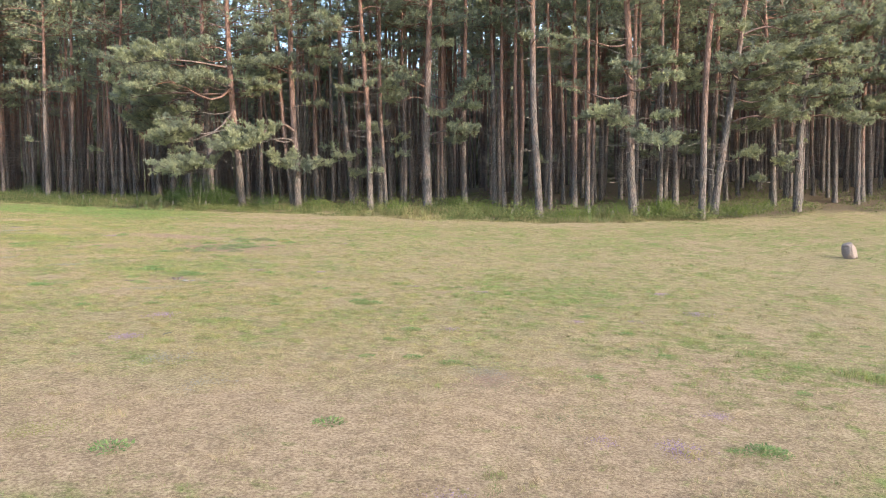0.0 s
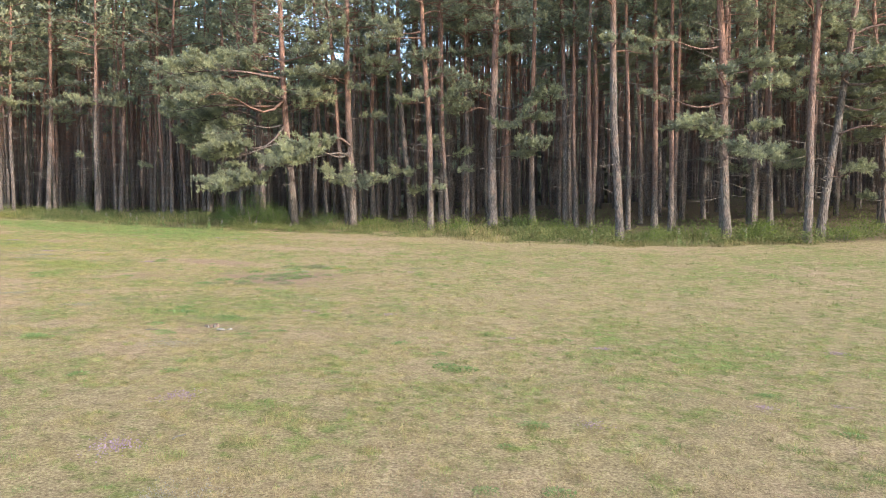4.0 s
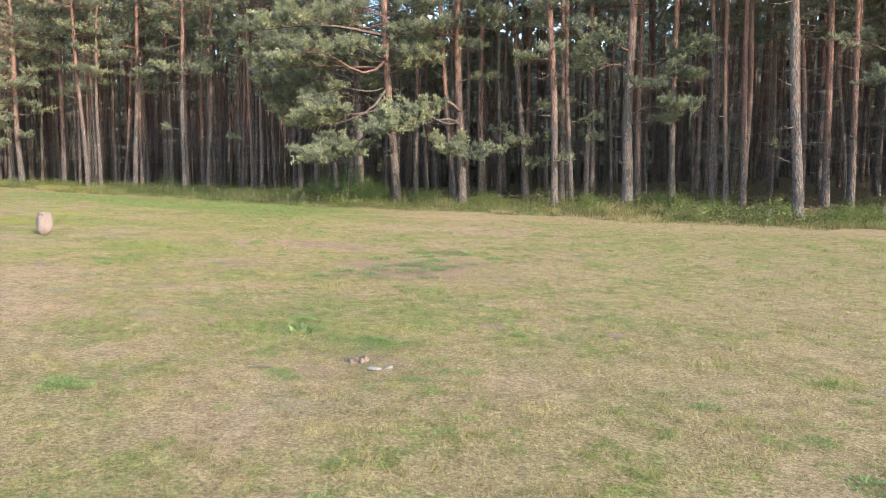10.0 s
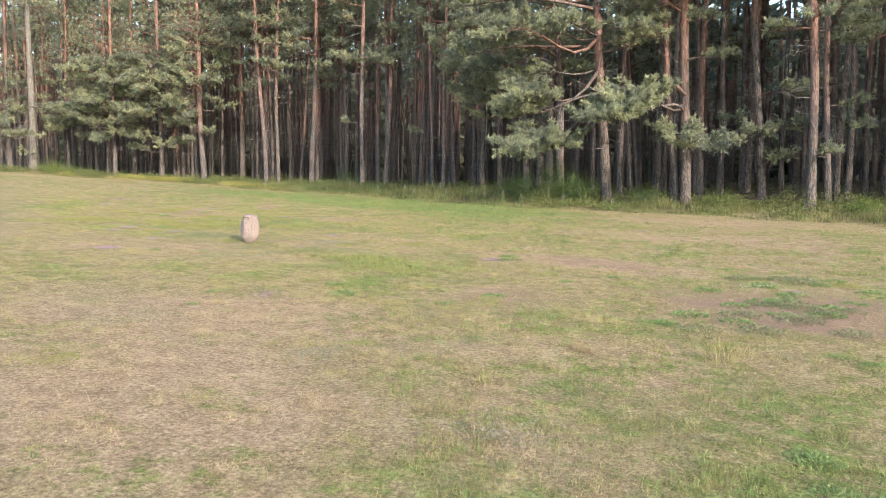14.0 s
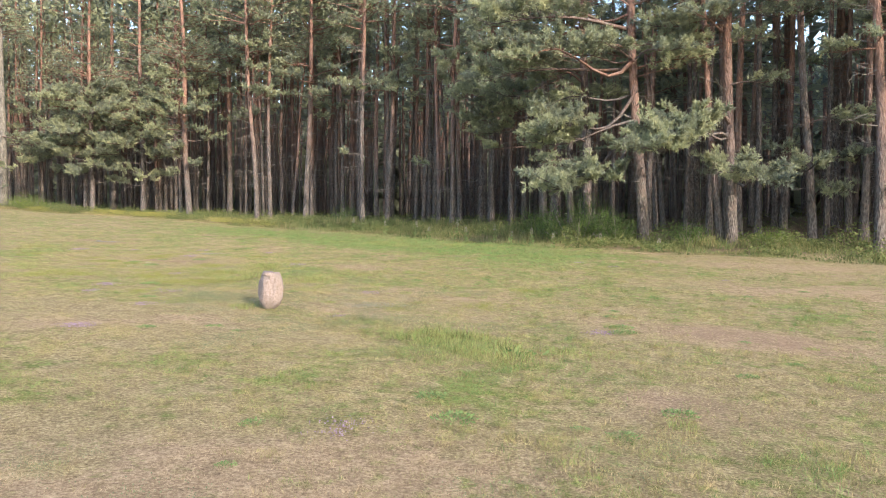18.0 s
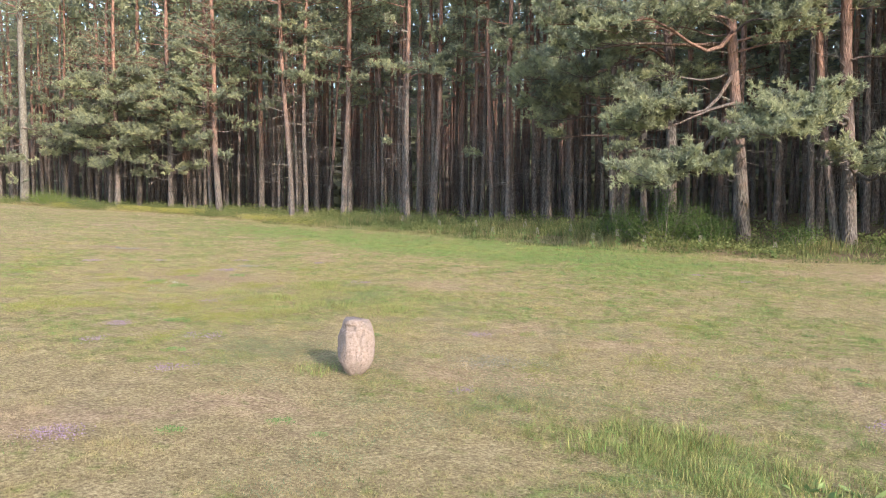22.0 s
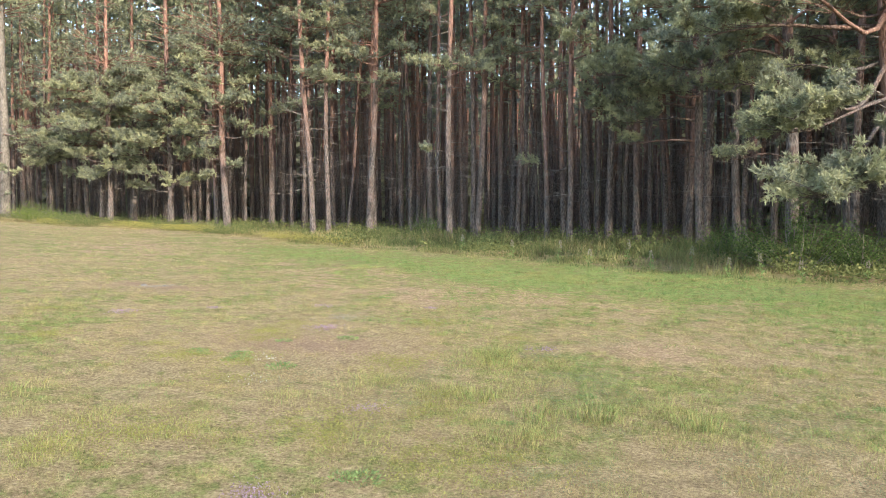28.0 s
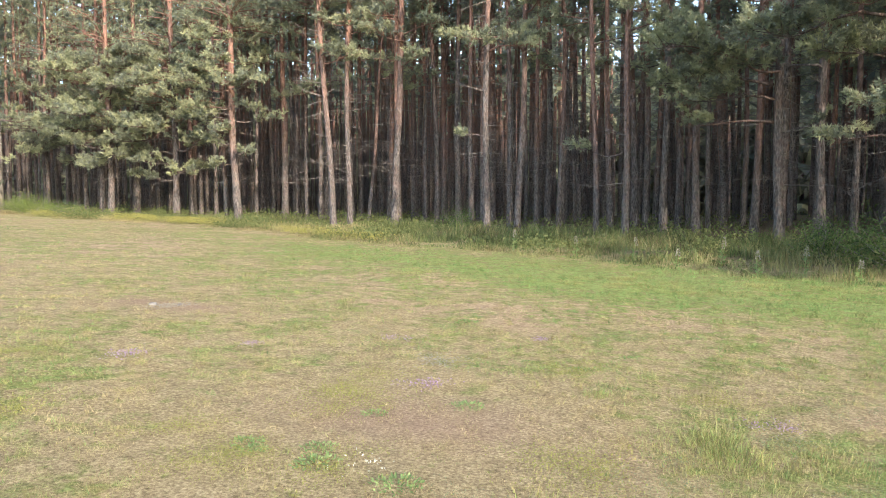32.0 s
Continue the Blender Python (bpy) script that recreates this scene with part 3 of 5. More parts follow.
pine(3.9, 29.5, 0.34, (-0.04, 0.006), crown=9.6, snag_long=1.3, label="pine with a straight grey-pink trunk and long bare snags")
pine(6.0, 36.5, 0.22, (-0.025, 0.005), crown=9.0, wild=13, limbs=((3.2, 200, 1.0, 0.7), (4.6, 10, 1.0, 0.7)))
pine(7.7, 37.0, 0.20, (-0.05, 0.01), crown=9.0, wild=13, bend=0.14, label="thin pine with a curving pink trunk")
pine(8.1, 37.5, 0.23, (-0.011, 0), crown=9.2, snag_long=1.5)
pine(9.2, 38.0, 0.26, (0.029, 0), crown=8.8)
pine(7.7, 29.6, 0.37, (-0.048, 0.013), crown=8.8, wild=13, snag_long=2.2, snags=44, limbs=((6.6, 345, 1.9), (6.9, 20, 1.5), (3.8, 285, 2.6, 1.2, -0.2), (4.6, 225, 2.0), (5.8, 300, 2.0), (6.2, 250, 1.6), (4.7, 185, 1.8), (4.5, 330, 1.5), (3.7, 350, 1.5), (4.2, 240, 1.2), (5.6, 185, 3.0, 0.2), (7.6, 190, 2.6, 0.3)), label="leaning pine with long pale limbs and sparse green tufts")
pine(10.3, 38.0, 0.23, (0.033, 0), crown=8.6, limbs=((4.0, 210, 1.2, 0.8),))
pine(10.5, 35.5, 0.31, (0, 0), crown=8.4, wild=13, snag_long=1.5, limbs=((3.8, 0, 2.0), (3.3, 230, 1.5), (5.0, 180, 1.5), (3.4, 330, 1.8), (6.2, 200, 1.4)), bend=0.1)
pine(11.8, 39.0, 0.21, (0.09, 0), crown=8.4, bend=0.14, limbs=((4.4, 300, 1.4, 0.8),))
pine(10.2, 28.9, 0.31, (0.03, -0.011), crown=9.8, snags=16, label="straight bare pine glowing orange in the sun")
pine(11.1, 30.0, 0.34, (0.111, -0.03), crown=7.6, wild=13, limbs=((5.5, 5, 2.8), (6.8, 350, 3.4), (4.5, 350, 2.7), (8.0, 0, 3.0), (3.0, 0, 1.2), (6.2, 330, 2.2), (7.4, 30, 2.5)), label="leaning dark pine with limbs spread to one side")
pine(13.9, 36.0, 0.24, (-0.06, 0.02), crown=8.0, wild=13, limbs=((4.0, 200, 1.5), (5.6, 300, 1.8)))
pine(15.3, 38.0, 0.25, (-0.03, 0.01), crown=7.6, limbs=((5.0, 220, 1.8),))
pine(14.9, 33.0, 0.27, (-0.05, 0.02), crown=6.4, wild=13, limbs=((2.2, 200, 0.8), (2.6, 350, 0.8), (3.4, 190, 1.0), (3.9, 0, 1.0), (4.6, 220, 1.4), (5.4, 320, 1.6), (2.9, 270, 0.7)), label="bushy low-branched pine with grey-green tufts")
pine(15.0, 31.0, 0.34, (0.021, -0.01), crown=7.6, wild=13, limbs=((6.5, 185, 1.8), (6.6, 350, 2.2), (4.7, 355, 2.5), (5.0, 200, 1.5), (3.0, 215, 0.8), (5.6, 300, 1.6), (7.2, 10, 2.4)), label="pine with pink bark and level green limbs")
pine(18.0, 38.0, 0.22, crown=8)
pine(19.2, 38.0, 0.22, (-0.03, 0.01), crown=8)
pine(18.5, 34.6, 0.25, crown=7.4, wild=13, limbs=((6.4, 200, 2.0), (5.2, 240, 1.5)))
pine(19.1, 33.8, 0.25, crown=7.2, wild=13, limbs=((5.8, 200, 2.2), (6.6, 280, 2.0)))
pine(21.5, 33.0, 0.3, crown=7.0, wild=13, limbs=((5.4, 190, 2.2), (6.2, 300, 2.0)))
pine(5.4, 38.6, 0.2, crown=9.2)
# the bend of the edge, with the long low limbs
pine(-9.4, 34.4, 0.36, (-0.055, -0.012), crown=7.8, limbs=((5.6, 200, 2.6, 0.15, -0.45, 0.16), (7.0, 200, 2.5), (8.0, 180, 2.6), (8.3, 340, 2.0), (6.4, 350, 1.9), (7.1, 10, 1.9), (6.7, 250, 2.0),
     (4.5, 240, 3.8, 1.5, -0.85, 0.0, 0.5), (5.5, 235, 3.6, 1.4, -0.9, 0.1, 0.5), (4.3, 251, 3.3, 1.3, -0.8, 0.0, 0.5), (4.8, 228, 3.3, 1.3, -0.5, 0.05, 0.55),
     (6.6, 238, 4.3, 1.1, -0.4, 0.1, 0.45), (6.4, 209, 4.5, 1.1, -0.3, 0.1, 0.45), (7.6, 227, 4.9, 1.1, -0.25, 0.1, 0.45)), label="sunlit pine with an orange upper trunk and arching limbs")
pine(-6.9, 34.9, 0.37, (-0.02, -0.005), crown=7.8, limbs=((3.1, 335, 1.5), (7.6, 200, 2.2), (8.1, 340, 2.0), (7.4, 245, 2.0),
     (4.7, 245, 4.4, 1.4, -0.5, 0.14, 0.55), (4.4, 250, 3.7, 1.2, -0.35, 0.1, 0.5), (4.2, 238, 4.0, 1.2, -0.3, 0.1, 0.55), (3.2, 270, 2.8, 0.9, -0.2, 0.05, 0.5), (3.0, 285, 3.2, 0.9, -0.25, 0.05, 0.55)), label="grey forked pine with an arching limb")
pine(-7.15, 35.1, 0.26, (-0.10, 0.01), crown=8.6, top=15, label="second stem leaning from the foot of a forked pine")
pine(-11.35, 36.0, 0.34, (-0.02, 0), crown=7.2, limbs=((3.7, 190, 1.6, 0.6), (4.4, 230, 1.5, 0.7), (6.0, 200, 3.0), (5.3, 215, 2.0), (7.3, 195, 3.4), (8.2, 190, 3.4), (7.0, 330, 2.0), (6.4, 235, 2.5), (5.8, 320, 1.4)), label="pine with large sunlit green limbs sweeping low")
pine(-12.5, 39.6, 0.27, (-0.01, 0), crown=8.2, limbs=((6.0, 200, 2.0, 0.8), (7.2, 300, 2.0, 0.8)))
pine(-9.2, 42.0, 0.22, (-0.075, -0.01), crown=8.8)
pine(-4.5, 36.5, 0.29, (-0.06, -0.006), crown=8.6, limbs=((3.9, 215, 1.2, 0.8), (3.6, 345, 1.3), (4.8, 340, 1.5), (3.3, 260, 1.5), (2.6, 300, 1.2)), label="pine with orange top and green sprays low on the trunk")
pine(-3.3, 33.4, 0.3, (-0.03, -0.003), crown=8.8, limbs=((6.3, 185, 1.1), (6.2, 350, 1.2), (6.5, 270, 1.0), (2.6, 300, 0.7, 0.7)), label="slender pine with a tuft of green halfway up")
pine(-2.7, 34.8, 0.22, (-0.028, 0), crown=9.0, limbs=((3.4, 330, 1.0, 0.8), (4.2, 20, 1.0, 0.8)))
pine(-2.1, 38.0, 0.26, (0.02, 0), crown=8.6)
pine(-1.9, 36.8, 0.22, crown=9.0, limbs=((5.0, 200, 1.4, 0.7),))
pine(-1.0, 39.2, 0.19, crown=9.0)
pine(-4.9, 45.0, 0.23, (-0.02, 0), crown=9)
pine(-4.3, 46.2, 0.23, crown=9)
pine(-3.0, 42.2, 0.21, crown=9.2)
pine(-7.4, 48.0, 0.22, crown=9)
pine(-9.4, 40.6, 0.19, (-0.07, 0.01), crown=8.8)
pine(-8.9, 46.0, 0.2, crown=9)
# the hollow where the edge falls back
pine(-13.5, 39.5, 0.29, (-0.02, 0), crown=8.2, snags=60, snag_long=2.2, limbs=((5.6, 190, 3.0), (6.2, 205, 3.2), (5.2, 205, 2.4), (6.9, 180, 3.0), (5.9, 225, 2.0), (4.6, 190, 2.6, 0.15, 0.0), (4.3, 350, 2.0, 0.1)), label="knotty pine ringed with bare whorls and shaded limbs")
pine(-12.7, 46.0, 0.19, crown=9)
pine(-14.2, 46.0, 0.19, (0.02, 0), crown=9)
pine(-15.3, 44.0, 0.18, (-0.02, 0), crown=9)
pine(-16.3, 45.0, 0.22, (0.018, 0), crown=9)
pine(-17.6, 40.3, 0.23, (0.023, 0), crown=8.6, snag_long=1.6, limbs=((4.0, 190, 1.5, 0.15),))
pine(-18.6, 41.5, 0.2, (-0.016, 0), crown=8.8)
pine(-20.4, 48.0, 0.18, (-0.05, -0.01), crown=9)
pine(-20.3, 44.0, 0.2, (0.027, 0), crown=9)
pine(-21.3, 42.0, 0.25, (0.04, 0.01), crown=9, label="pine with a reddish trunk curving upwards")
pine(-22.0, 40.9, 0.25, (0.007, 0), crown=8.8, limbs=((4.7, 200, 0.8, 0.8), (7.8, 20, 1.6)))
pine(-27.5, 51.0, 0.18, crown=9)
pine(-26.7, 50.0, 0.22, crown=9)
pine(-26.5, 47.0, 0.19, (0.015, 0), crown=9)
pine(-26.4, 43.5, 0.31, (0.03, 0.014), crown=9.2, limbs=((8.9, 340, 1.8), (9.4, 200, 1.5)), label="tall clean pine with a bright orange trunk")
pine(-28.7, 46.0, 0.18, (0.087, 0.04), crown=9)
pine(-30.5, 46.0, 0.17, (-0.024, 0), crown=9)
pine(-27.6, 42.2, 0.23, (0.004, 0), crown=9.4, snag_long=1.1, label="tall pine of a close pair with orange bark")
pine(-28.0, 41.7, 0.25, (-0.041, -0.02), crown=9.4, snag_long=1.6, label="tall pine of a close pair, leaning and orange")
pine(-31.0, 46.0, 0.21, crown=9)
pine(-33.3, 48.0, 0.23, (-0.007, 0), crown=9)
pine(-33.2, 46.7, 0.33, (0.008, 0), crown=9, snag_long=1.2)
pine(-34.9, 47.0, 0.2, crown=8.6)
# the bushier corner
pine(-33.0, 43.0, 0.34, (-0.03, -0.02), crown=7.6, wild=16, snag_low=2.6, snags=60, snag_long=1.8, limbs=((5.0, 185, 0.9), (6.0, 200, 1.3), (6.4, 350, 1.0), (4.6, 340, 0.8), (4.2, 240, 0.7), (5.4, 270, 0.9), (7.2, 330, 1.8), (8.0, 180, 1.8)), label="pale-footed pine with twiggy tufts round the trunk")
pine(-34.0, 43.6, 0.21, (-0.02, -0.01), crown=8.2, wild=16, limbs=((6.0, 200, 1.6), (5.4, 300, 1.2)))
pine(-36.9, 44.0, 0.33, (-0.006, 0), crown=7.2, wild=16, limbs=((3.7, 195, 1.6), (4.0, 320, 1.8), (4.4, 250, 1.6), (7.8, 330, 2.4), (8.4, 210, 2.4), (7.6, 250, 2.0), (4.2, 10, 1.4), (4.8, 190, 2.4), (5.0, 340, 2.6), (5.6, 270, 2.2), (6.0, 200, 3.0), (6.2, 335, 2.8), (6.8, 290, 2.4), (7.2, 185, 2.8), (5.4, 225, 2.4)), label="spreading pine with tiers of sunlit green limbs")
pine(-38.4, 47.0, 0.27, (0.022, 0.018), crown=7.8, wild=16, limbs=((5.6, 300, 2.2), (6.6, 230, 2.4)))
pine(-41.4, 48.0, 0.22, (0.04, 0.03), crown=7.8, wild=16)
pine(-40.0, 43.5, 0.3, crown=7.0, wild=16, limbs=((4.6, 320, 1.8), (5.2, 220, 2.2), (5.8, 340, 2.4), (6.4, 270, 2.4), (6.8, 200, 2.6), (4.2, 270, 1.2), (7.4, 320, 2.6), (8.2, 240, 2.4), (8.8, 340, 2.4)), label="spreading pine with grey-green limbs")
pine(-41.6, 44.6, 0.3, crown=7.0, wild=16, limbs=((4.4, 300, 1.8), (5.2, 330, 2.4), (6.0, 230, 2.4), (6.6, 300, 2.6), (7.6, 330, 2.4), (8.6, 280, 2.4)))
pine(-44.0, 46.0, 0.26, crown=7.0, wild=16, limbs=((4.6, 300, 2.0), (5.6, 330, 2.2), (6.4, 260, 2.2), (7.4, 310, 2.4), (8.4, 340, 2.2)))
pine(-45.9, 45.5, 0.24, crown=7.0, wild=16, limbs=((5.0, 300, 2.2), (6.0, 320, 2.4)))
pine(-43.2, 40.6, 0.46, (0.006, 0), crown=9.5, snag_low=1.4, snags=150, snag_long=2.6, old=True, wild=0, limbs=((4.6, 330, 1.6, 0.4, -0.3), (5.4, 270, 1.8, 0.4, -0.3), (6.2, 350, 2.0, 0.5, -0.2), (3.6, 300, 1.2, 0.3, -0.4)), label="thick pale trunk hung with drooping bare twigs")
pine(-47.5, 42.5, 0.36, crown=6.0, wild=16, limbs=((4.6, 330, 2.0), (5.4, 300, 2.4), (6.0, 350, 2.6)))


# ---- the wood behind ----
def wood_kinds(count):
    """A few pines to copy into the depth of the wood."""
    kinds = []
    for i in range(count):
        rng = np.random.default_rng(500 + i)
        line = trunk_line(16.5, rng.normal(0, 0.018, 2), 0.07, rng, 10)
        tr = mesh_np("trunk", *(lambda v: (v[0], None, v[1]))(trunk_mesh(line, rng.uniform(0.16, 0.25), rng, 8)), smooth=True)
        v, q = joined(dead_twigs(line, 130, 1.6, 11, 1.15, rng))
        tw = mesh_np("brushwood", v, None, q)
        wood, c, w, tone = crown_tufts(line, 8.6, 17, 1.8, 34, rng)
        cr = crown_needles(c, w, tone, 11.0, 7, rng)
        for m, k in ((tr, BARK), (tw, TWIG), (cr, NEEDLE)):
            m.materials.append(k)
        kinds.append((tr, tw, cr, line))
    return kinds


def scatter(x0, x1, depth0, depth1, gap, seed, taken):
    """Places for trees on a jittered grid, in depth behind the edge, clear of those that stand already."""
    r, out = random.Random(seed), []
    x = x0
    while x < x1:
        d = depth0
        while d < depth1:
            px, py = x + r.uniform(-0.45, 0.45) * gap, float(edge(x)) + d + r.uniform(-0.45, 0.45) * gap
            if all((px - a) ** 2 + (py - b) ** 2 > 1.1 for a, b in taken):
                out.append((px, py))
            d += gap
        x += gap
    return out


KINDS = wood_kinds(7)
standing = [(o.matrix_world.translation.x, o.matrix_world.translation.y) for o in bpy.data.objects if o.name.startswith("pine_tree")]
turns = random.Random(4)
inner = scatter(-50, 27, 5.0, 12.5, 1.75, 21, standing)
turns.shuffle(inner)
for px, py in inner[:215]:
    young = 0.62 if py > 43.5 and abs(px + 10.6) < 4.5 else 1.0
    tr, tw, cr, _ = KINDS[turns.randrange(len(KINDS))]
    ob = new("pine_tree")
    s = turns.uniform(0.85, 1.12)
    ob.matrix_world = pose(px, py, float(land(px, py)), 0, 0, turns.uniform(0, 360)) @ Matrix.Diagonal((s, s, young * turns.uniform(0.93, 1.06), 1))
    part("trunk", tr, BARK, ob)
    tagged(part("brushwood", tw, TWIG, ob), kind="stuff")
    part("crown", cr, NEEDLE, ob)
    tagged(ob, "slim shaded pine with a bare trunk inside the wood", "pine tree", "pines inside the wood")


def far_wood():
    """The depth of the wood: too many stems to count."""
    places = inner[215:] + scatter(-75, 50, 12.5, 34, 2.0, 22, ()) + scatter(-110, 80, 34, 85, 3.0, 23, ())
    places += scatter(-80, -50, 0.5, 12.5, 2.2, 24, ()) + scatter(27, 60, 1.0, 12.5, 2.2, 25, ())
    rng = np.random.default_rng(77)
    root = new("far_wood")
    stems, tc, tw = [], [], []
    for px, py in places:
        base = np.array((px, py, float(height(px, py))))
        ln = rng.normal(0, 0.02, 2)
        top = rng.uniform(15, 18)
        if py > 44 and abs(px + 10.6) < 5 + 0.22 * (py - 44):
            top = rng.uniform(8.5, 10.5)  # younger trees stand there
        line = np.array(((0, 0, -0.2), (ln[0] * 5, ln[1] * 5, 5), (ln[0] * 10, ln[1] * 10 + 0.1, 10), (ln[0] * top, ln[1] * top, top))) + base
        r = rng.uniform(0.08, 0.13)
        stems.append(tube(line, (r * 1.15, r, r * 0.7, 0.02), 6))
        low = min(6.5, top - 4) if py < 84 else 0.8
        n = 36
        f = rng.uniform(0, 1, n) ** 0.7
        a, ra = rng.uniform(0, 6.28, n), rng.uniform(0.2, 1, n) * (2.0 - 1.4 * f)
        tc.append(base + np.stack((np.cos(a) * ra, np.sin(a) * ra, low + (top - low) * f), -1))
        tw.append(np.stack((np.cos(a) * 0.7, np.sin(a) * 0.7, np.full(n, 0.4)), -1))
    # dead branches that fill the gaps between the stems
    feet = np.repeat(np.array([(px, py, float(height(px, py))) for px, py in places if py < 75]), 22, 0)
    feet[:, 2] += rng.uniform(0.8, 8.5, len(feet))
    a = rng.uniform(0, 6.28, len(feet))
    ways = np.stack((np.cos(a), np.sin(a), rng.uniform(-0.3, 0.35, len(feet))), -1)
    part("brushwood", mesh_np("brushwood", *spikes(feet, ways, rng.uniform(0.4, 1.7, len(feet)), 0.035, 1, 0.1, rng)), TWIG, root)
    v, q = joined(stems)
    m = mesh_np("stems", v, None, q, smooth=True)
    part("stems", m, BARK, root)
    tc, tw = np.concatenate(tc), np.concatenate(tw)
    part("canopy", toned("canopy", spikes(tc, tw, 0.7, 0.34, 2, 0.9, rng), rng.uniform(0.1, 0.9, len(tc))), NEEDLE, root)
    # young growth that closes the view at the far end
    n = 80000
    x = rng.uniform(-125, 95, n)
    c = np.stack((x, edge(x) + rng.uniform(44, 58, n), height(x, 48) + rng.uniform(0, 12.5, n)), -1)
    part("thicket", toned("thicket", spikes(c, np.tile((0, 0, 0.8), (n, 1)), 2.0, 0.8, 1, 0.8, rng), rng.uniform(0.1, 0.9, n)), NEEDLE, root)
    tagged(root, "dense dark pine wood of countless slim stems", "woods", kind="stuff")


far_wood()


# ---- grass ----
def sward():
    """The short bleached grass of the meadow: lying thatch with small upright tussocks in it, coarser with the distance from the walk."""
    rng = np.random.default_rng(9)
    n = 2100000
    # fans spread ahead from the line of the walk
    f, turn, d = rng.uniform(0, 1, n), np.radians(rng.uniform(-30, 52, n)), 2.9 + rng.exponential(4.8, n)
    turn = turn - np.radians(21) * (1 - np.clip(f * 1.7, 0, 1))
    x, y = -15.2 * f - np.sin(turn) * d, 18.3 * f + np.cos(turn) * d
    # more than half of the blades stand in tussocks
    half = n * 3 // 5
    lump, shade, tone = np.zeros(n), np.zeros(n), rng.uniform(0.2, 1.0, n)
    hub = rng.integers(0, n, 64000)
    pick = rng.integers(0, len(hub), half)
    hub_d = d[hub[pick]]
    r = rng.normal(0, 1, (2, half)) * (0.009 + 0.0036 * hub_d) * rng.uniform(0.5, 1.6, len(hub))[pick]
    x[:half], y[:half] = x[hub[pick]] + r[0], y[hub[pick]] + r[1]
    lump[:half] = (0.25 + 0.65 * rng.uniform(0, 1, len(hub)) ** 2)[pick]
    shade[:half] = rng.normal(0.12, 0.22, len(hub))[pick]
    tone[:half] = np.clip(rng.uniform(-0.15, 0.8, len(hub))[pick] + rng.normal(0, 0.1, half), 0, 1)
    n2 = 200000
    x2, y2 = rng.uniform(-50, 24, n2), rng.uniform(8, 44, n2)
    x, y = np.concatenate((x, x2)), np.concatenate((y, y2))
    lump, shade, tone = np.concatenate((lump, np.zeros(n2))), np.concatenate((shade, np.zeros(n2))), np.concatenate((tone, rng.uniform(0, 1, n2)))
    g = np.clip((x * -15.2 + y * 18.3) / (15.2 ** 2 + 18.3 ** 2), 0, 1)
    d = np.hypot(x + 15.2 * g, y - 18.3 * g)
    seen = (x > -50) & (x < 24) & (y < mow(x) + 0.6)
    clump = 0.66 + 0.4 * rough_noise(x, y, 13.0, 31) + 0.2 * rough_noise(x, y, 34.0, 32)
    keep = seen & (rng.uniform(0, 1, len(x)) < clump * (1 - 0.93 * bare_at(x, y)) * (1 - 0.55 * dry_at(x, y)))
    x, y, d, lump, shade, tone = x[keep], y[keep], d[keep], lump[keep], shade[keep], tone[keep]
    n = len(x)
    g = np.clip(green_at(x, y) + shade + rng.normal(0, 0.08, n), 0, 1)
    big = 1 + np.clip(d - 2, 0, None) / 5
    weave = 0.55 + 0.55 * rough_noise(x, y, 24.0, 36) + 0.42 * rough_noise(x, y, 62.0, 37)
    tone = np.clip(np.where(lump > 0, 0.65 * tone + 0.35 * weave, 0.25 * tone + 0.75 * weave), 0, 1)
    h = rng.uniform(0.009, 0.024, n) * (0.5 + 0.75 * g + 0.95 * lump) * big ** 0.5 * np.clip(1.0 + 0.4 * rough_noise(x, y, 11.0, 33) + 0.3 * rough_noise(x, y, 3.0, 34), 0.45, 1.6)
    h = np.where(rng.uniform(0, 1, n) < 0.02, h * 1.9, h)
    a, lean = rng.uniform(0, 6.28, n), rng.normal(0, 1, (n, 2)) * np.where(lump > 0, 0.6, 1.4)[:, None]
    w = rng.uniform(0.0008, 0.0017, n) * big
    base = np.stack((x, y, land(x, y) - 0.004), -1)
    s = np.stack((np.cos(a), np.sin(a), np.zeros(n)), -1) * w[:, None]
    tip = base + np.stack((lean[:, 0] * h, lean[:, 1] * h, h), -1)
    v = np.stack((base - s, base + s, tip), 1).reshape(-1, 3)
    m = mesh_np("meadow_grass", v, np.arange(len(v)).reshape(-1, 3), attrs={"green": np.repeat(g, 3), "rosy": np.repeat(rosy_at(x, y), 3), "tone": np.repeat(tone, 3)})
    m.materials.append(BLADE)
    tagged(new("meadow_grass", m), "short bleached meadow grass with greener patches", "grass", kind="stuff")


sward()


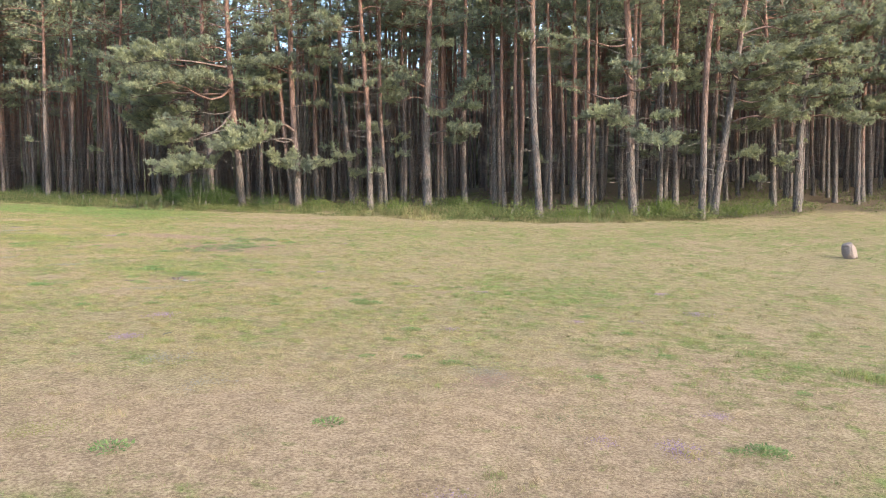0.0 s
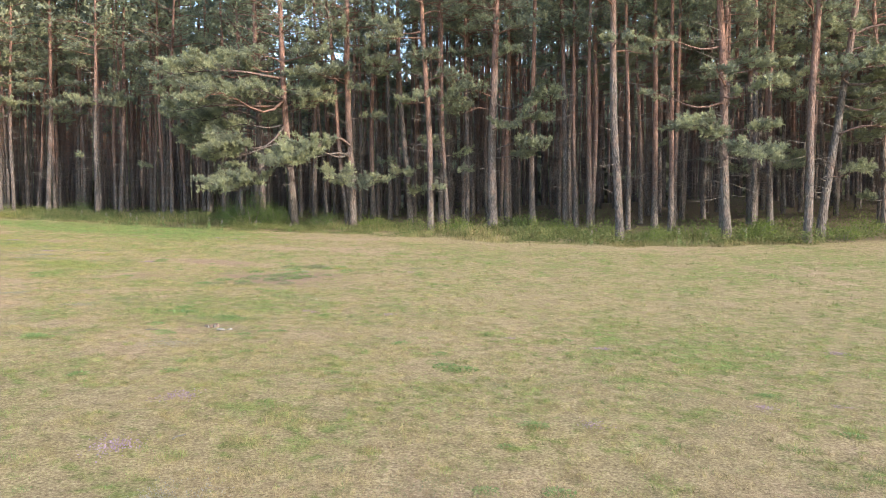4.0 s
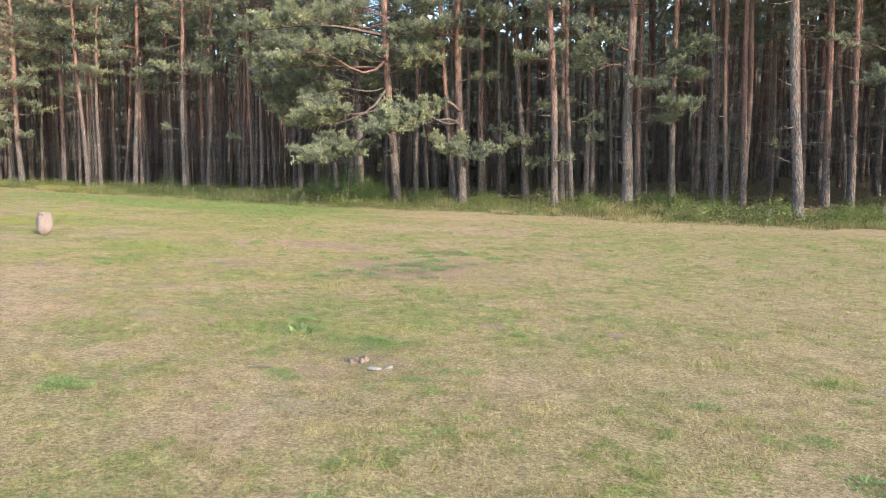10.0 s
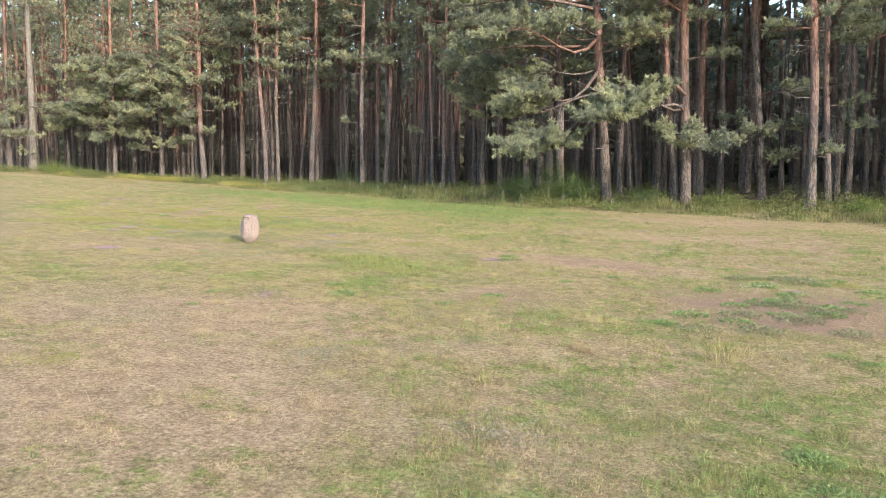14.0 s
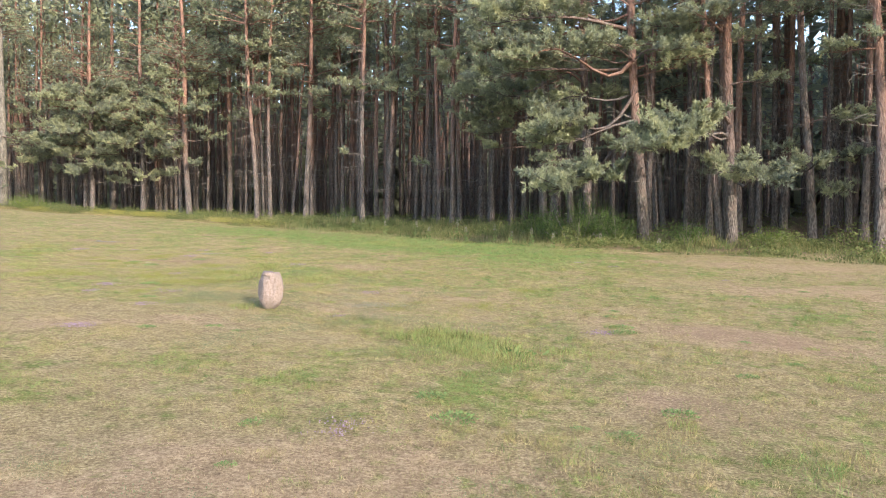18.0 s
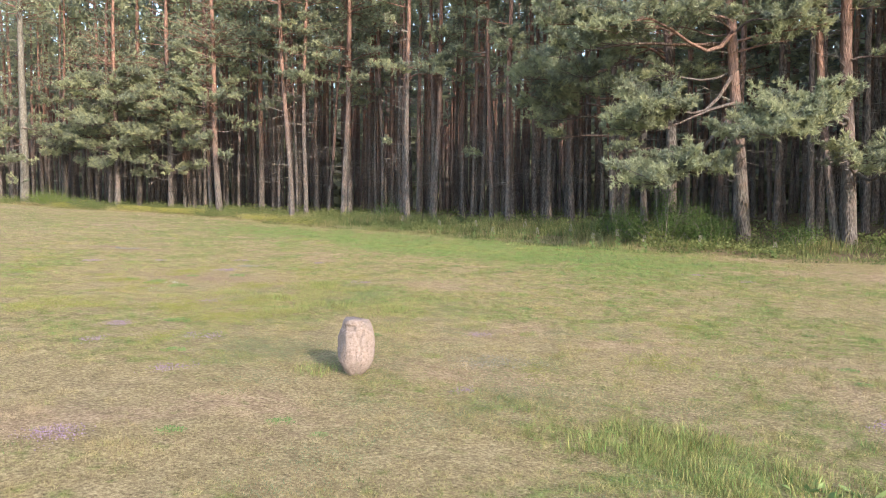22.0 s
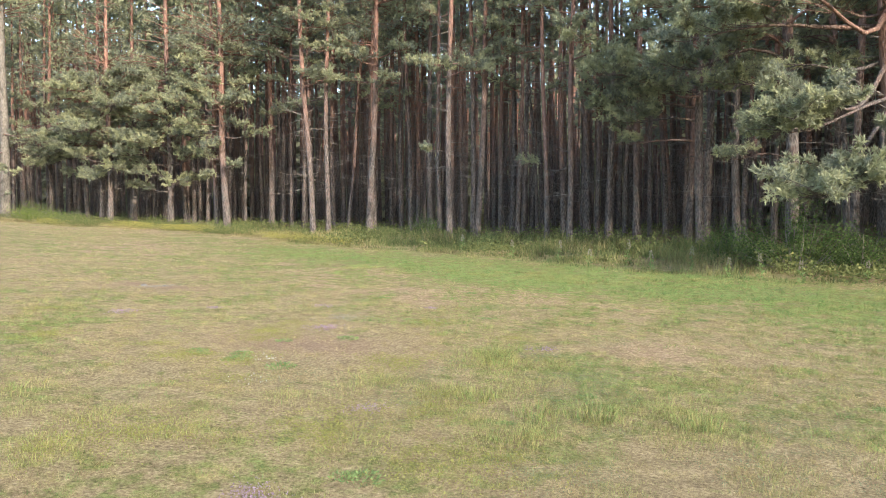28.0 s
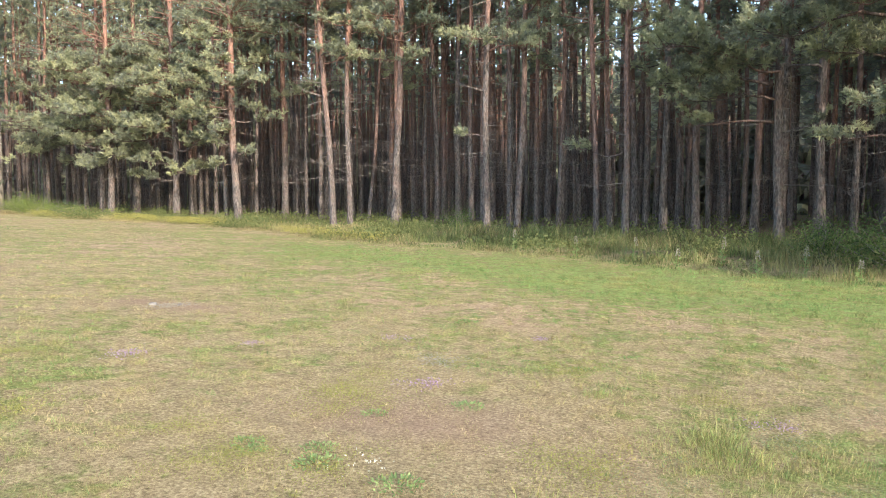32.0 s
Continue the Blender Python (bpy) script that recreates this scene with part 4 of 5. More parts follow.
def verge():
    """The taller grass and weeds along the wood's edge."""
    rng = np.random.default_rng(10)
    n = 330000
    x = rng.uniform(-52, 24, n)
    f = rng.uniform(0, 1, n) ** 1.15
    y = mow(x) + f * (edge(x) + 5.0 - mow(x))
    off = y - edge(x)
    thick = 0.5 + 0.6 * rough_noise(x, y, 1.6, 41) + 0.45 * rough_noise(x, y, 4.5, 46)
    keep = rng.uniform(0, 1, n) < thick * np.clip(1.0 - np.clip(off, 0, 9) / 5.5, 0, 1) * np.clip((13 - x) / 3, 0.25, 1)
    x, y, off, f = x[keep], y[keep], off[keep], f[keep]
    n = len(x)
    h = rng.uniform(0.1, 0.42, n) * np.clip(0.22 + 1.6 * f, 0, 1) * np.where(x < -26, 0.85, np.where(x < -10.5, 1.35, np.where(x < -4, 0.9, 1.4))) * np.clip(1 - off / 6, 0.35, 1) * np.clip((13.5 - x) / 3, 0.35, 1) * np.clip(0.8 + 0.45 * rough_noise(x, y, 0.9, 42) + 0.3 * rough_noise(x, y, 3.1, 47), 0.25, 1.6)
    h = np.where(rng.uniform(0, 1, n) < 0.025, h * 1.8, h)
    g = np.clip(0.66 + 0.28 * rough_noise(x, y, 0.7, 43) + 0.2 * rough_noise(x, y, 3.5, 48) + 0.04 * off + rng.normal(0, 0.13, n) - 0.3 * ((x < -26) & (off < 0.5)) + 0.12 * ((x > -26) & (x < -10)) - 0.18 * (x > -4), 0, 1)
    a, lean = rng.uniform(0, 6.28, n), rng.normal(0, 0.4, (n, 2))
    s = np.stack((np.cos(a), np.sin(a), np.zeros(n)), -1) * rng.uniform(0.004, 0.010, n)[:, None]
    base = np.stack((x, y, land(x, y) - 0.01), -1)
    mid = base + np.stack((lean[:, 0] * h * 0.35, lean[:, 1] * h * 0.35, h * 0.6), -1)
    tip = base + np.stack((lean[:, 0] * h, lean[:, 1] * h, h), -1)
    v = np.stack((base - s, base + s, mid + s * 0.7, mid - s * 0.7, tip), 1).reshape(-1, 3)
    o = np.arange(n)[:, None] * 5
    t = np.concatenate((o + [0, 1, 2], o + [0, 2, 3], o + [3, 2, 4]), 1).reshape(-1, 3)
    m = mesh_np("verge_grass", v, t, attrs={"green": np.repeat(g, 5), "tone": np.repeat(np.clip(0.5 + 0.5 * rough_noise(x, y, 5.0, 49) + rng.normal(0, 0.2, n), 0, 1), 5)})
    m.materials.append(TALL)
    tagged(new("verge_grass", m), "tall uncut grass along the edge of the wood", "grass", kind="stuff")
    n = 150000
    x = rng.uniform(-50, 22, n)
    y = mow(x) + rng.uniform(0.05, 1, n) * (edge(x) + 3.0 - mow(x))
    keep = rng.uniform(0, 1, n) < np.clip(0.25 + 0.9 * rough_noise(x, y, 1.3, 44), 0, 1) * np.clip((13 - x) / 3, 0.08, 1)
    x, y = x[keep], y[keep]
    c = np.stack((x, y, land(x, y) + rng.uniform(0.02, 0.42, len(x)) * np.where(x > -4, 1.5, 1.0) * np.clip(0.6 + 0.6 * rough_noise(x, y, 2.0, 45), 0.1, 1.2)), -1)
    w = rng.normal(0, 1, c.shape)
    w[:, 2] = np.abs(w[:, 2]) * 0.5
    m = mesh_np("verge_weeds", *leaves(c, w, 0.07, 0.045, rng))
    m.materials.append(WEED)
    tagged(new("verge_weeds", m), "low leafy weeds among the grass under the pines", "weeds", kind="stuff")
    # a low yellow-flowering band where the far verge stands in the sun
    n = 26000
    x = rng.uniform(-40, -19, n)
    y = mow(x) + rng.uniform(0.15, 1.5, n) * np.clip((x + 16) / -8, 0.4, 1)
    keep = rng.uniform(0, 1, n) < np.clip(0.12 + 0.7 * rough_noise(x, y, 1.1, 52), 0, 1)
    x, y = x[keep], y[keep]
    c = np.stack((x, y, land(x, y) + rng.uniform(0.06, 0.26, len(x))), -1)
    m = mesh_np("yellow_flowers", *leaves(c, rng.normal(0, 1, c.shape) + (0, 0, 0.6), 0.04, 0.03, rng))
    m.materials.append(BLOOM)
    tagged(new("yellow_flowers", m), "band of low yellow flowers in the verge grass", "flowers", kind="stuff")


verge()


# ---- shrubs, tufts and flowers ----
def shrub(x, y, wide, tall, count, leaf, material, label, seed):
    """A leafy shrub: forked stems, and leaves in clumps round their ends."""
    rng = np.random.default_rng(seed)
    ob = new("shrub")
    ob.matrix_world = pose(x, y, float(land(x, y)))
    stems, c, w = [], [], []
    for _ in range(int(10 + wide * 7)):
        a, r = rng.uniform(0, 6.28), wide / 2 * rng.uniform(0, 1) ** 0.6
        tip = np.array((math.cos(a) * r, math.sin(a) * r, tall * rng.uniform(0.45, 1.0) * (1.05 - 0.5 * (r / wide * 2) ** 2)))
        root = tip * np.array((0.3, 0.3, 0)) + np.array((0, 0, -0.03))
        mid = (root + tip) / 2 + rng.normal(0, 0.06, 3)
        stems.append(tube((root, mid, tip), (0.014, 0.009, 0.004), 4))
        k = max(8, int(count / (10 + wide * 7)))
        f = rng.uniform(0.25, 1.05, k)
        c.append(root + (tip - root) * f[:, None] + rng.normal(0, 0.13, (k, 3)))
        w.append(rng.normal(0, 1, (k, 3)) + np.array((math.cos(a), math.sin(a), 0.2)) * 0.7)
    part("branchwork", mesh_np("branchwork", *(lambda v: (v[0], None, v[1]))(joined(stems))), TWIG, ob)
    part("leaves", mesh_np("leaves", *leaves(np.concatenate(c), np.concatenate(w), leaf, leaf * 0.6, rng)), material, ob)
    return tagged(ob, label, "shrub", "shrubs at the wood's edge")


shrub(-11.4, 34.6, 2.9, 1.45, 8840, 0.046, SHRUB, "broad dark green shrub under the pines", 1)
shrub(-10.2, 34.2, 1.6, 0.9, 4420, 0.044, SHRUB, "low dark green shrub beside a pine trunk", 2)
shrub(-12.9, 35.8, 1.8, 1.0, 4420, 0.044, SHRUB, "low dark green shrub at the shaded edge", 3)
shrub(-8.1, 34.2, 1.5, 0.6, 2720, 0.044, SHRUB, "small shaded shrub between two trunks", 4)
shrub(0.7, 32.9, 1.3, 0.85, 3060, 0.047, FRESH, "bright green sapling bush in the sun", 5)
shrub(8.7, 29.6, 1.6, 0.8, 3740, 0.047, FRESH, "bright green leafy bush beside a leaning pine", 6)
shrub(7.0, 29.4, 1.0, 0.55, 2040, 0.044, FRESH, "small bright green bush at a pine's foot", 7)
shrub(1.9, 32.0, 1.4, 0.5, 2380, 0.044, FRESH, "low yellow-green bush in the verge", 8)
shrub(-41.2, 40.4, 2.2, 0.7, 3740, 0.050, FRESH, "leafy green shrub beside a pale trunk", 9)
shrub(-5.8, 33.9, 1.2, 0.5, 2040, 0.044, FRESH, "low leafy bush among the trunks", 10)
shrub(-2.0, 32.7, 1.4, 0.45, 2380, 0.044, FRESH, "low yellow-green bush in the verge", 11)
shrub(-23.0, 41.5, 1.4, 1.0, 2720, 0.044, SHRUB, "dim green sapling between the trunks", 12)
shrub(4.9, 28.9, 1.3, 0.5, 2210, 0.044, FRESH, "low yellow-green bush in the verge", 13)
shrub(11.8, 29.6, 1.2, 0.45, 2040, 0.044, FRESH, "low leafy bush between two pines", 14)

shrub(-42.2, 41.2, 2.4, 0.9, 2600, 0.048, FRESH, "leafy green shrub before the far corner of the wood", 15)
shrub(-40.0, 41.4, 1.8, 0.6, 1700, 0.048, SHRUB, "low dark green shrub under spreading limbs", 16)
shrub(3.4, 30.4, 1.3, 0.7, 1700, 0.046, FRESH, "yellow-green sapling bush in the tall verge", 17)
shrub(6.1, 29.8, 1.2, 0.6, 1500, 0.046, FRESH, "low leafy bush among verge grass", 18)
shrub(13.4, 31.4, 1.4, 0.6, 1600, 0.046, FRESH, "low leafy bush between slim trunks", 19)


def undergrowth():
    """Low leafy growth on the dim floor of the wood."""
    rng = np.random.default_rng(15)
    n = 90000
    x = rng.uniform(-50, 26, n)
    y = edge(x) + 1.0 + rng.exponential(6.0, n)
    keep = (rng.uniform(0, 1, n) < np.clip(0.4 + 0.8 * rough_noise(x, y, 0.9, 61), 0, 1)) & (y < edge(x) + 26)
    x, y = x[keep], y[keep]
    c = np.stack((x, y, land(x, y) + rng.uniform(0.02, 0.4, len(x)) * np.clip(0.7 + 0.6 * rough_noise(x, y, 1.7, 62), 0.15, 1.3)), -1)
    w = rng.normal(0, 1, c.shape) + (0, 0, 0.4)
    m = mesh_np("undergrowth", *leaves(c, w, 0.085, 0.05, rng))
    m.materials.append(WEED)
    tagged(new("undergrowth", m), "low green undergrowth on the needle-strewn floor of the wood", "undergrowth", kind="stuff")


undergrowth()

# ---- stones ----
SIDE_Z = (0.0, 0.05, 0.15, 0.3, 0.45, 0.6, 0.75, 0.87, 0.95, 1.0)
SIDE_L = (0.13, 0.22, 0.34, 0.45, 0.5, 0.5, 0.46, 0.4, 0.36, 0.31)
SIDE_R = (0.2, 0.27, 0.37, 0.46, 0.5, 0.5, 0.45, 0.39, 0.34, 0.28)
SIDE_D = (0.22, 0.32, 0.42, 0.49, 0.5, 0.5, 0.48, 0.45, 0.42, 0.36)


def standing_stone(x, y, wide, deep, tall, turn, seed, label, foot=0.0):
    """An upright boulder: blunt flat head, straight flanks, narrow foot, a chipped shoulder and a crack down its face."""
    rng = np.random.default_rng(seed)
    rings, sides = 64, 88
    a = np.linspace(0, 2 * np.pi, sides, endpoint=False)
    ca, sa = np.cos(a), np.sin(a)
    sq = 1 / (np.abs(ca) ** 2.6 + np.abs(sa) ** 2.6) ** (1 / 2.6)
    cuts = [(Vector(rng.normal(0, 1, 3)).normalized(), rng.uniform(0.43, 0.5)) for _ in range(16)]
    cuts += [(Vector((-0.85, -0.5, 0.12)).normalized(), 0.42), (Vector((0.75, -0.66, 0.0)).normalized(), 0.455), (Vector((-0.3, -0.9, 0.35)).normalized(), 0.47)]
    verts = []
    for i in range(rings):
        z = -0.05 + 1.05 * i / (rings - 1)
        lf, rt, dp = (np.interp(z, SIDE_Z, t) for t in (SIDE_L, SIDE_R, SIDE_D))
        lf, rt, dp = lf + foot * (1 - z) * (0.5 - lf), rt + foot * (1 - z) * (0.55 - rt), dp + foot * (1 - z) * (0.5 - dp)
        for c, s_, q in zip(ca, sa, sq):
            p = Vector(((rt if c > 0 else lf) * c * q, dp * s_ * q, z - 0.5))
            for nrm, at in cuts:
                over = Vector((p.x, p.y, p.z * 0.75)).dot(nrm) - at
                if over > 0:
                    p -= nrm * over * 0.85
            # the missing chip under the head, and the crack below it
            chip = max(0.0, min(1.0, (z - 0.80) / 0.02)) * max(0.0, min(1.0, (0.0 - p.x) / 0.05)) * (p.y < 0) * (z < 0.93)
            p.y += 0.07 * chip
            crack = math.exp(-((p.x - 0.13 - 0.03 * math.sin(z * 17)) / 0.022) ** 2) * (p.y < 0) * (0.45 < z < 0.86)
            p.y += 0.05 * crack
            k = Vector((p.x, p.y, p.z * tall / wide))
            p *= 1 + 0.05 * noise.noise(k * 3.0 + Vector((seed, 0, 0))) + 0.022 * noise.noise(k * 9.0) + 0.012 * noise.noise(k * 24)
            verts.append((p.x * wide, p.y * deep, (p.z + 0.5) * tall))
    top = np.mean(verts[-sides:], 0)
    verts.append((top[0], top[1], top[2] + 0.004))
    i, j = np.meshgrid(np.arange(rings - 1), np.arange(sides), indexing="ij")
    k = (j + 1) % sides
    quads = np.stack((i * sides + j, i * sides + k, (i + 1) * sides + k, (i + 1) * sides + j), -1).reshape(-1, 4)
    j = np.arange(sides)
    tris = np.stack(((rings - 1) * sides + j, (rings - 1) * sides + (j + 1) % sides, np.full(sides, rings * sides)), -1)
    m = mesh_np("standing_stone", verts, tris, quads)
    m.materials.append(STONE)
    ob = new("standing_stone", m)
    ob.matrix_world = pose(x, y, float(land(x, y)) - 0.005 - 0.075 * foot, 2, 3 - 17 * foot, turn)
    return tagged(ob, label, "stone", "standing stones of the meadow")


standing_stone(-12.345, 18.6, 0.29, 0.235, 0.425, 25, 3, "upright pink granite boulder standing in the dry grass")
standing_stone(10.2, 18.2, 0.32, 0.3, 0.48, -20, 8, "small leaning pink granite boulder in the meadow", 1.0)


def rotten_stump(x, y, wide, tall, seed):
    """The jagged rim of a rotted stump, level with the grass."""
    rng = np.random.default_rng(seed)
    ob = new("tree_stump")
    ob.matrix_world = pose(x, y, float(land(x, y)) - 0.01, 4, -3, 20)
    n = 40
    a = np.linspace(0, 2 * np.pi, n, endpoint=False)
    out = wide / 2 * (1 + 0.14 * np.sin(3 * a + 1) + rng.normal(0, 0.05, n))
    top = tall * np.clip(0.7 + 0.35 * np.sin(2 * a + 0.6) + rng.normal(0, 0.22, n), 0.25, 1.3)
    rings = [(1.12, np.zeros(n)), (1.0, top * 0.6), (0.92, top), (0.74, top * 0.93), (0.62, top * 0.35), (0.3, np.full(n, tall * 0.2))]
    v = np.concatenate([np.stack((np.cos(a) * out * k, np.sin(a) * out * k * 0.8, z), -1) for k, z in rings])
    i, j = np.meshgrid(np.arange(len(rings) - 1), np.arange(n), indexing="ij")
    q = np.stack((i * n + j, i * n + (j + 1) % n, (i + 1) * n + (j + 1) % n, (i + 1) * n + j), -1).reshape(-1, 4)
    part("rim", mesh_np("rim", v, None, q), ROTTEN, ob)
    slabs = [tube(((r * math.cos(t), r * math.sin(t), 0.01), (r * 1.1 * math.cos(t), r * 1.1 * math.sin(t), h)), (0.022, 0.012), 5) for r, t, h in ((0.075, 4.2, 0.045), (0.08, 5.2, 0.05), (0.07, 3.4, 0.04))]
    for sv, sq in slabs:
        part("splinter", mesh_np("splinter", sv, None, sq), WEATHERED, ob, "pale weathered splinter")
    return tagged(ob, "low rotted reddish tree stump sunk in the grass", "stump")


rotten_stump(-4.3, 11.78, 0.17, 0.036, 5)


def flat_stone(x, y, wide, turn, seed):
    """A small worn stone lying in the sward."""
    rng = np.random.default_rng(seed)
    bm = bmesh.new()
    bmesh.ops.create_icosphere(bm, subdivisions=3, radius=wide / 2)
    for v in bm.verts:
        k = 1 + 0.22 * noise.noise(v.co * (6 / wide) * 0.4 + Vector((seed, 0, 0))) + 0.05 * noise.noise(v.co * (20 / wide) * 0.4)
        v.co = Vector((v.co.x * k, v.co.y * k * 0.7, v.co.z * k * 0.42))
    m = bpy.data.meshes.new("field_stone")
    bm.to_mesh(m)
    bm.free()
    m.materials.append(PEBBLE)
    ob = new("field_stone", m)
    ob.matrix_world = pose(x, y, float(land(x, y)) + wide * 0.06, rng.uniform(-8, 8), rng.uniform(-8, 8), turn)
    return tagged(ob, "small pale grey stone lying in short grass", "stone", "loose stones of the meadow")


for i, (x, y, wide) in enumerate(((-4.1, 11.57, 0.11), (-4.02, 11.66, 0.07), (-21.25, 25.05, 0.12), (-21.0, 25.2, 0.07))):
    flat_stone(x, y, wide, 40 * i, 30 + i)


def fallen_stick(x, y, long, turn):
    ob = new("stick", mesh_np("stick", *(lambda p: (p[0], None, p[1]))(tube(((-long / 2, 0, 0), (-long * 0.1, 0.012, 0.004), (long / 2, -0.008, 0.002)), (0.006, 0.007, 0.004), 6))))
    ob.data.materials.append(WEATHERED)
    ob.matrix_world = pose(x, y, float(land(x, y)) + 0.012, 0, 0, turn)
    return tagged(ob, "short bleached stick lying on the grass", "stick", "sticks of the meadow")


fallen_stick(-4.89, 11.36, 0.16, 12)
fallen_stick(-2.9, 7.6, 0.12, 70)


# ---- small plants of the meadow ----
def rosette(seed, wide, tall, count, leaf, material):
    """A clump of leaves that spring from one root."""
    rng = np.random.default_rng(seed)
    a, r = rng.uniform(0, 6.28, count), rng.uniform(0, 1, count) ** 0.7 * wide / 2
    c = np.stack((np.cos(a) * r, np.sin(a) * r, tall * rng.uniform(0.0, 0.7, count) * (1.1 - r / wide * 1.6)), -1)
    w = np.stack((np.cos(a), np.sin(a), rng.uniform(0.2, 1.3, count)), -1) + rng.normal(0, 0.3, (count, 3))
    m = mesh_np("leaves", *leaves(c, w, leaf, leaf * 0.38, rng))
    m.materials.append(material)
    return m


def tuft(seed, wide, tall, count, material, green):
    """A tuft of long blades that lean outwards."""
    rng = np.random.default_rng(seed)
    a, r = rng.uniform(0, 6.28, count), rng.uniform(0, 1, count) ** 0.6 * wide / 2
    h = tall * rng.uniform(0.45, 1.1, count)
    c = np.stack((np.cos(a) * r, np.sin(a) * r, np.zeros(count)), -1)
    out = np.stack((np.cos(a), np.sin(a), np.zeros(count)), -1) * (h * rng.uniform(0.1, 0.7, count))[:, None] + rng.normal(0, 1, (count, 3)) * np.array((0.3, 0.3, 0.1)) * h[:, None]
    up = np.array((0, 0, 1.0))
    b = rng.uniform(0, 6.28, count)
    s = np.stack((np.cos(b), np.sin(b), np.zeros(count)), -1) * 0.0014
    mid, tip = c + out * 0.35 + up * (h * 0.6)[:, None], c + out + up * h[:, None]
    v = np.stack((c - s, c + s, mid + s * 0.8, mid - s * 0.8, tip), 1).reshape(-1, 3)
    o = np.arange(count)[:, None] * 5
    t = np.concatenate((o + [0, 1, 2], o + [0, 2, 3], o + [3, 2, 4]), 1).reshape(-1, 3)
    m = mesh_np("blades", v, t, attrs={"green": np.repeat(np.clip(green + rng.normal(0, 0.12, count), 0, 1), 5), "rosy": np.zeros(len(v)), "tone": np.repeat(rng.uniform(0, 1, count), 5)})
    m.materials.append(material)
    return m


def cushion(seed, wide, tall, count, leaf, material):
    """A loose low mat of tiny leaves or flowers, thinning out at its rim."""
    rng = np.random.default_rng(seed)
    x, y = rng.normal(0, wide / 4, count), rng.normal(0, wide / 4.5, count)
    k = np.clip(rough_noise(x, y, 14.0, seed) + 0.7, 0, 1) > rng.uniform(0, 1, count)
    x, y = x[k], y[k]
    c = np.stack((x, y, tall * rng.uniform(0.1, 1.0, len(x))), -1)
    w = rng.normal(0, 0.7, c.shape) + np.array((0, 0, 0.9))
    m = mesh_np("mat", *leaves(c, w, leaf, leaf * 0.6, rng))
    m.materials.append(material)
    return m


def plant(name, mesh, x, y, size, label, category, group, turn):
    ob = new(name, mesh)
    if name.endswith(("mat", "patch")):
        tagged(ob, kind="stuff")
    ob.matrix_world = pose(x, y, float(land(x, y)) - 0.003, 0, 0, turn) @ Matrix.Diagonal((size, size, size, 1))
    return tagged(ob, label, category, group)


ROSETTES = [rosette(60 + i, 0.26, 0.05, 190, 0.026, HERB) for i in range(4)]
TUFTS = [tuft(70 + i, 0.3, 0.07, 260, BLADE, 0.72) for i in range(4)]
STRAWS = [tuft(80 + i, 0.24, 0.12, 45, BLADE, 0.35) for i in range(3)]
LONGS = [tuft(84 + i, 0.55, 0.042, 420, BLADE, 0.62) for i in range(4)]
MATS = [cushion(90 + i, 0.7, 0.03, 2000, 0.0085, SEDUM) for i in range(3)]
SAGES = [cushion(110 + i, 0.9, 0.03, 1300, 0.011, SAGE) for i in range(4)]
FLOWERS = [cushion(95 + i, 0.34, 0.03, 340, 0.012, THYME) for i in range(3)]
GREYS = [cushion(98 + i, 0.6, 0.012, 1500, 0.008, PALE) for i in range(2)]
luck = random.Random(12)


def sow(name, kinds, places, size, label, category, group):
    for x, y in places:
        plant(name, luck.choice(kinds), x, y, size * luck.uniform(0.75, 1.25), label, category, group, luck.uniform(0, 360))


def strewn(count, near=1.5, far=11.0):
    """Places at random on the meadow ahead of the walk."""
    out = []
    while len(out) < count:
        f, d = luck.uniform(-0.05, 1.35), luck.uniform(near, far)
        x, y = -15.2 * f + d * 0.77, 18.3 * f + d * 0.64
        if y < float(mow(x)) - 1:
            out.append((x, y))
    return out


sow("herb_clump", ROSETTES, [(-0.3, 7.1), (2.2, 8.7), (-0.8, 5.0), (-2.0, 4.3), (2.2, 4.9), (-1.8, 11.4), (-2.3, 9.8), (-5.9, 10.5), (-1.2, 10.3), (-1.0, 10.2), (-1.3, 10.9), (-4.5, 9.1)], 0.9, "low clump of green herb leaves in dry grass", "herb", "herbs of the meadow")
sow("herb_clump", ROSETTES, [(-5.2, 13.0), (-4.3, 12.4), (-5.0, 11.7), (-6.1, 16.1), (-9.4, 16.0), (-9.1, 15.6), (-8.1, 15.8), (-7.8, 16.4), (-14.0, 18.5), (-15.0, 19.6), (-12.6, 16.9), (-12.2, 17.4), (-8.5, 19.5)], 0.85, "low clump of green herb leaves in dry grass", "herb", "herbs of the meadow")
sow("herb_clump", ROSETTES, [(-14.9, 19.6), (-17.6, 21.7), (-17.2, 21.8), (-17.7, 26.2), (-17.5, 21.6), (-17.1, 21.6), (-16.7, 22.9), (-16.6, 21.5), (-17.2, 22.5), (-16.8, 27.3), (-17.7, 25.9)], 0.8, "low clump of green herb leaves in dry grass", "herb", "herbs of the meadow")
sow("herb_clump", ROSETTES, [(-5.2, 18.9), (-5.5, 16.4), (-4.5, 19.3), (-5.0, 17.9), (-4.3, 19.8), (-5.8, 18.1), (-4.9, 18.4), (-5.3, 19.5), (-4.0, 19.0), (-5.1, 16.9), (-5.5, 17.2), (-4.6, 17.6), (-4.7, 17.1), (-5.9, 16.5), (-4.3, 18.2), (-5.2, 17.7)], 1.1, "leafy weed clump on a bare mound", "weed", "weeds of the bare mound")
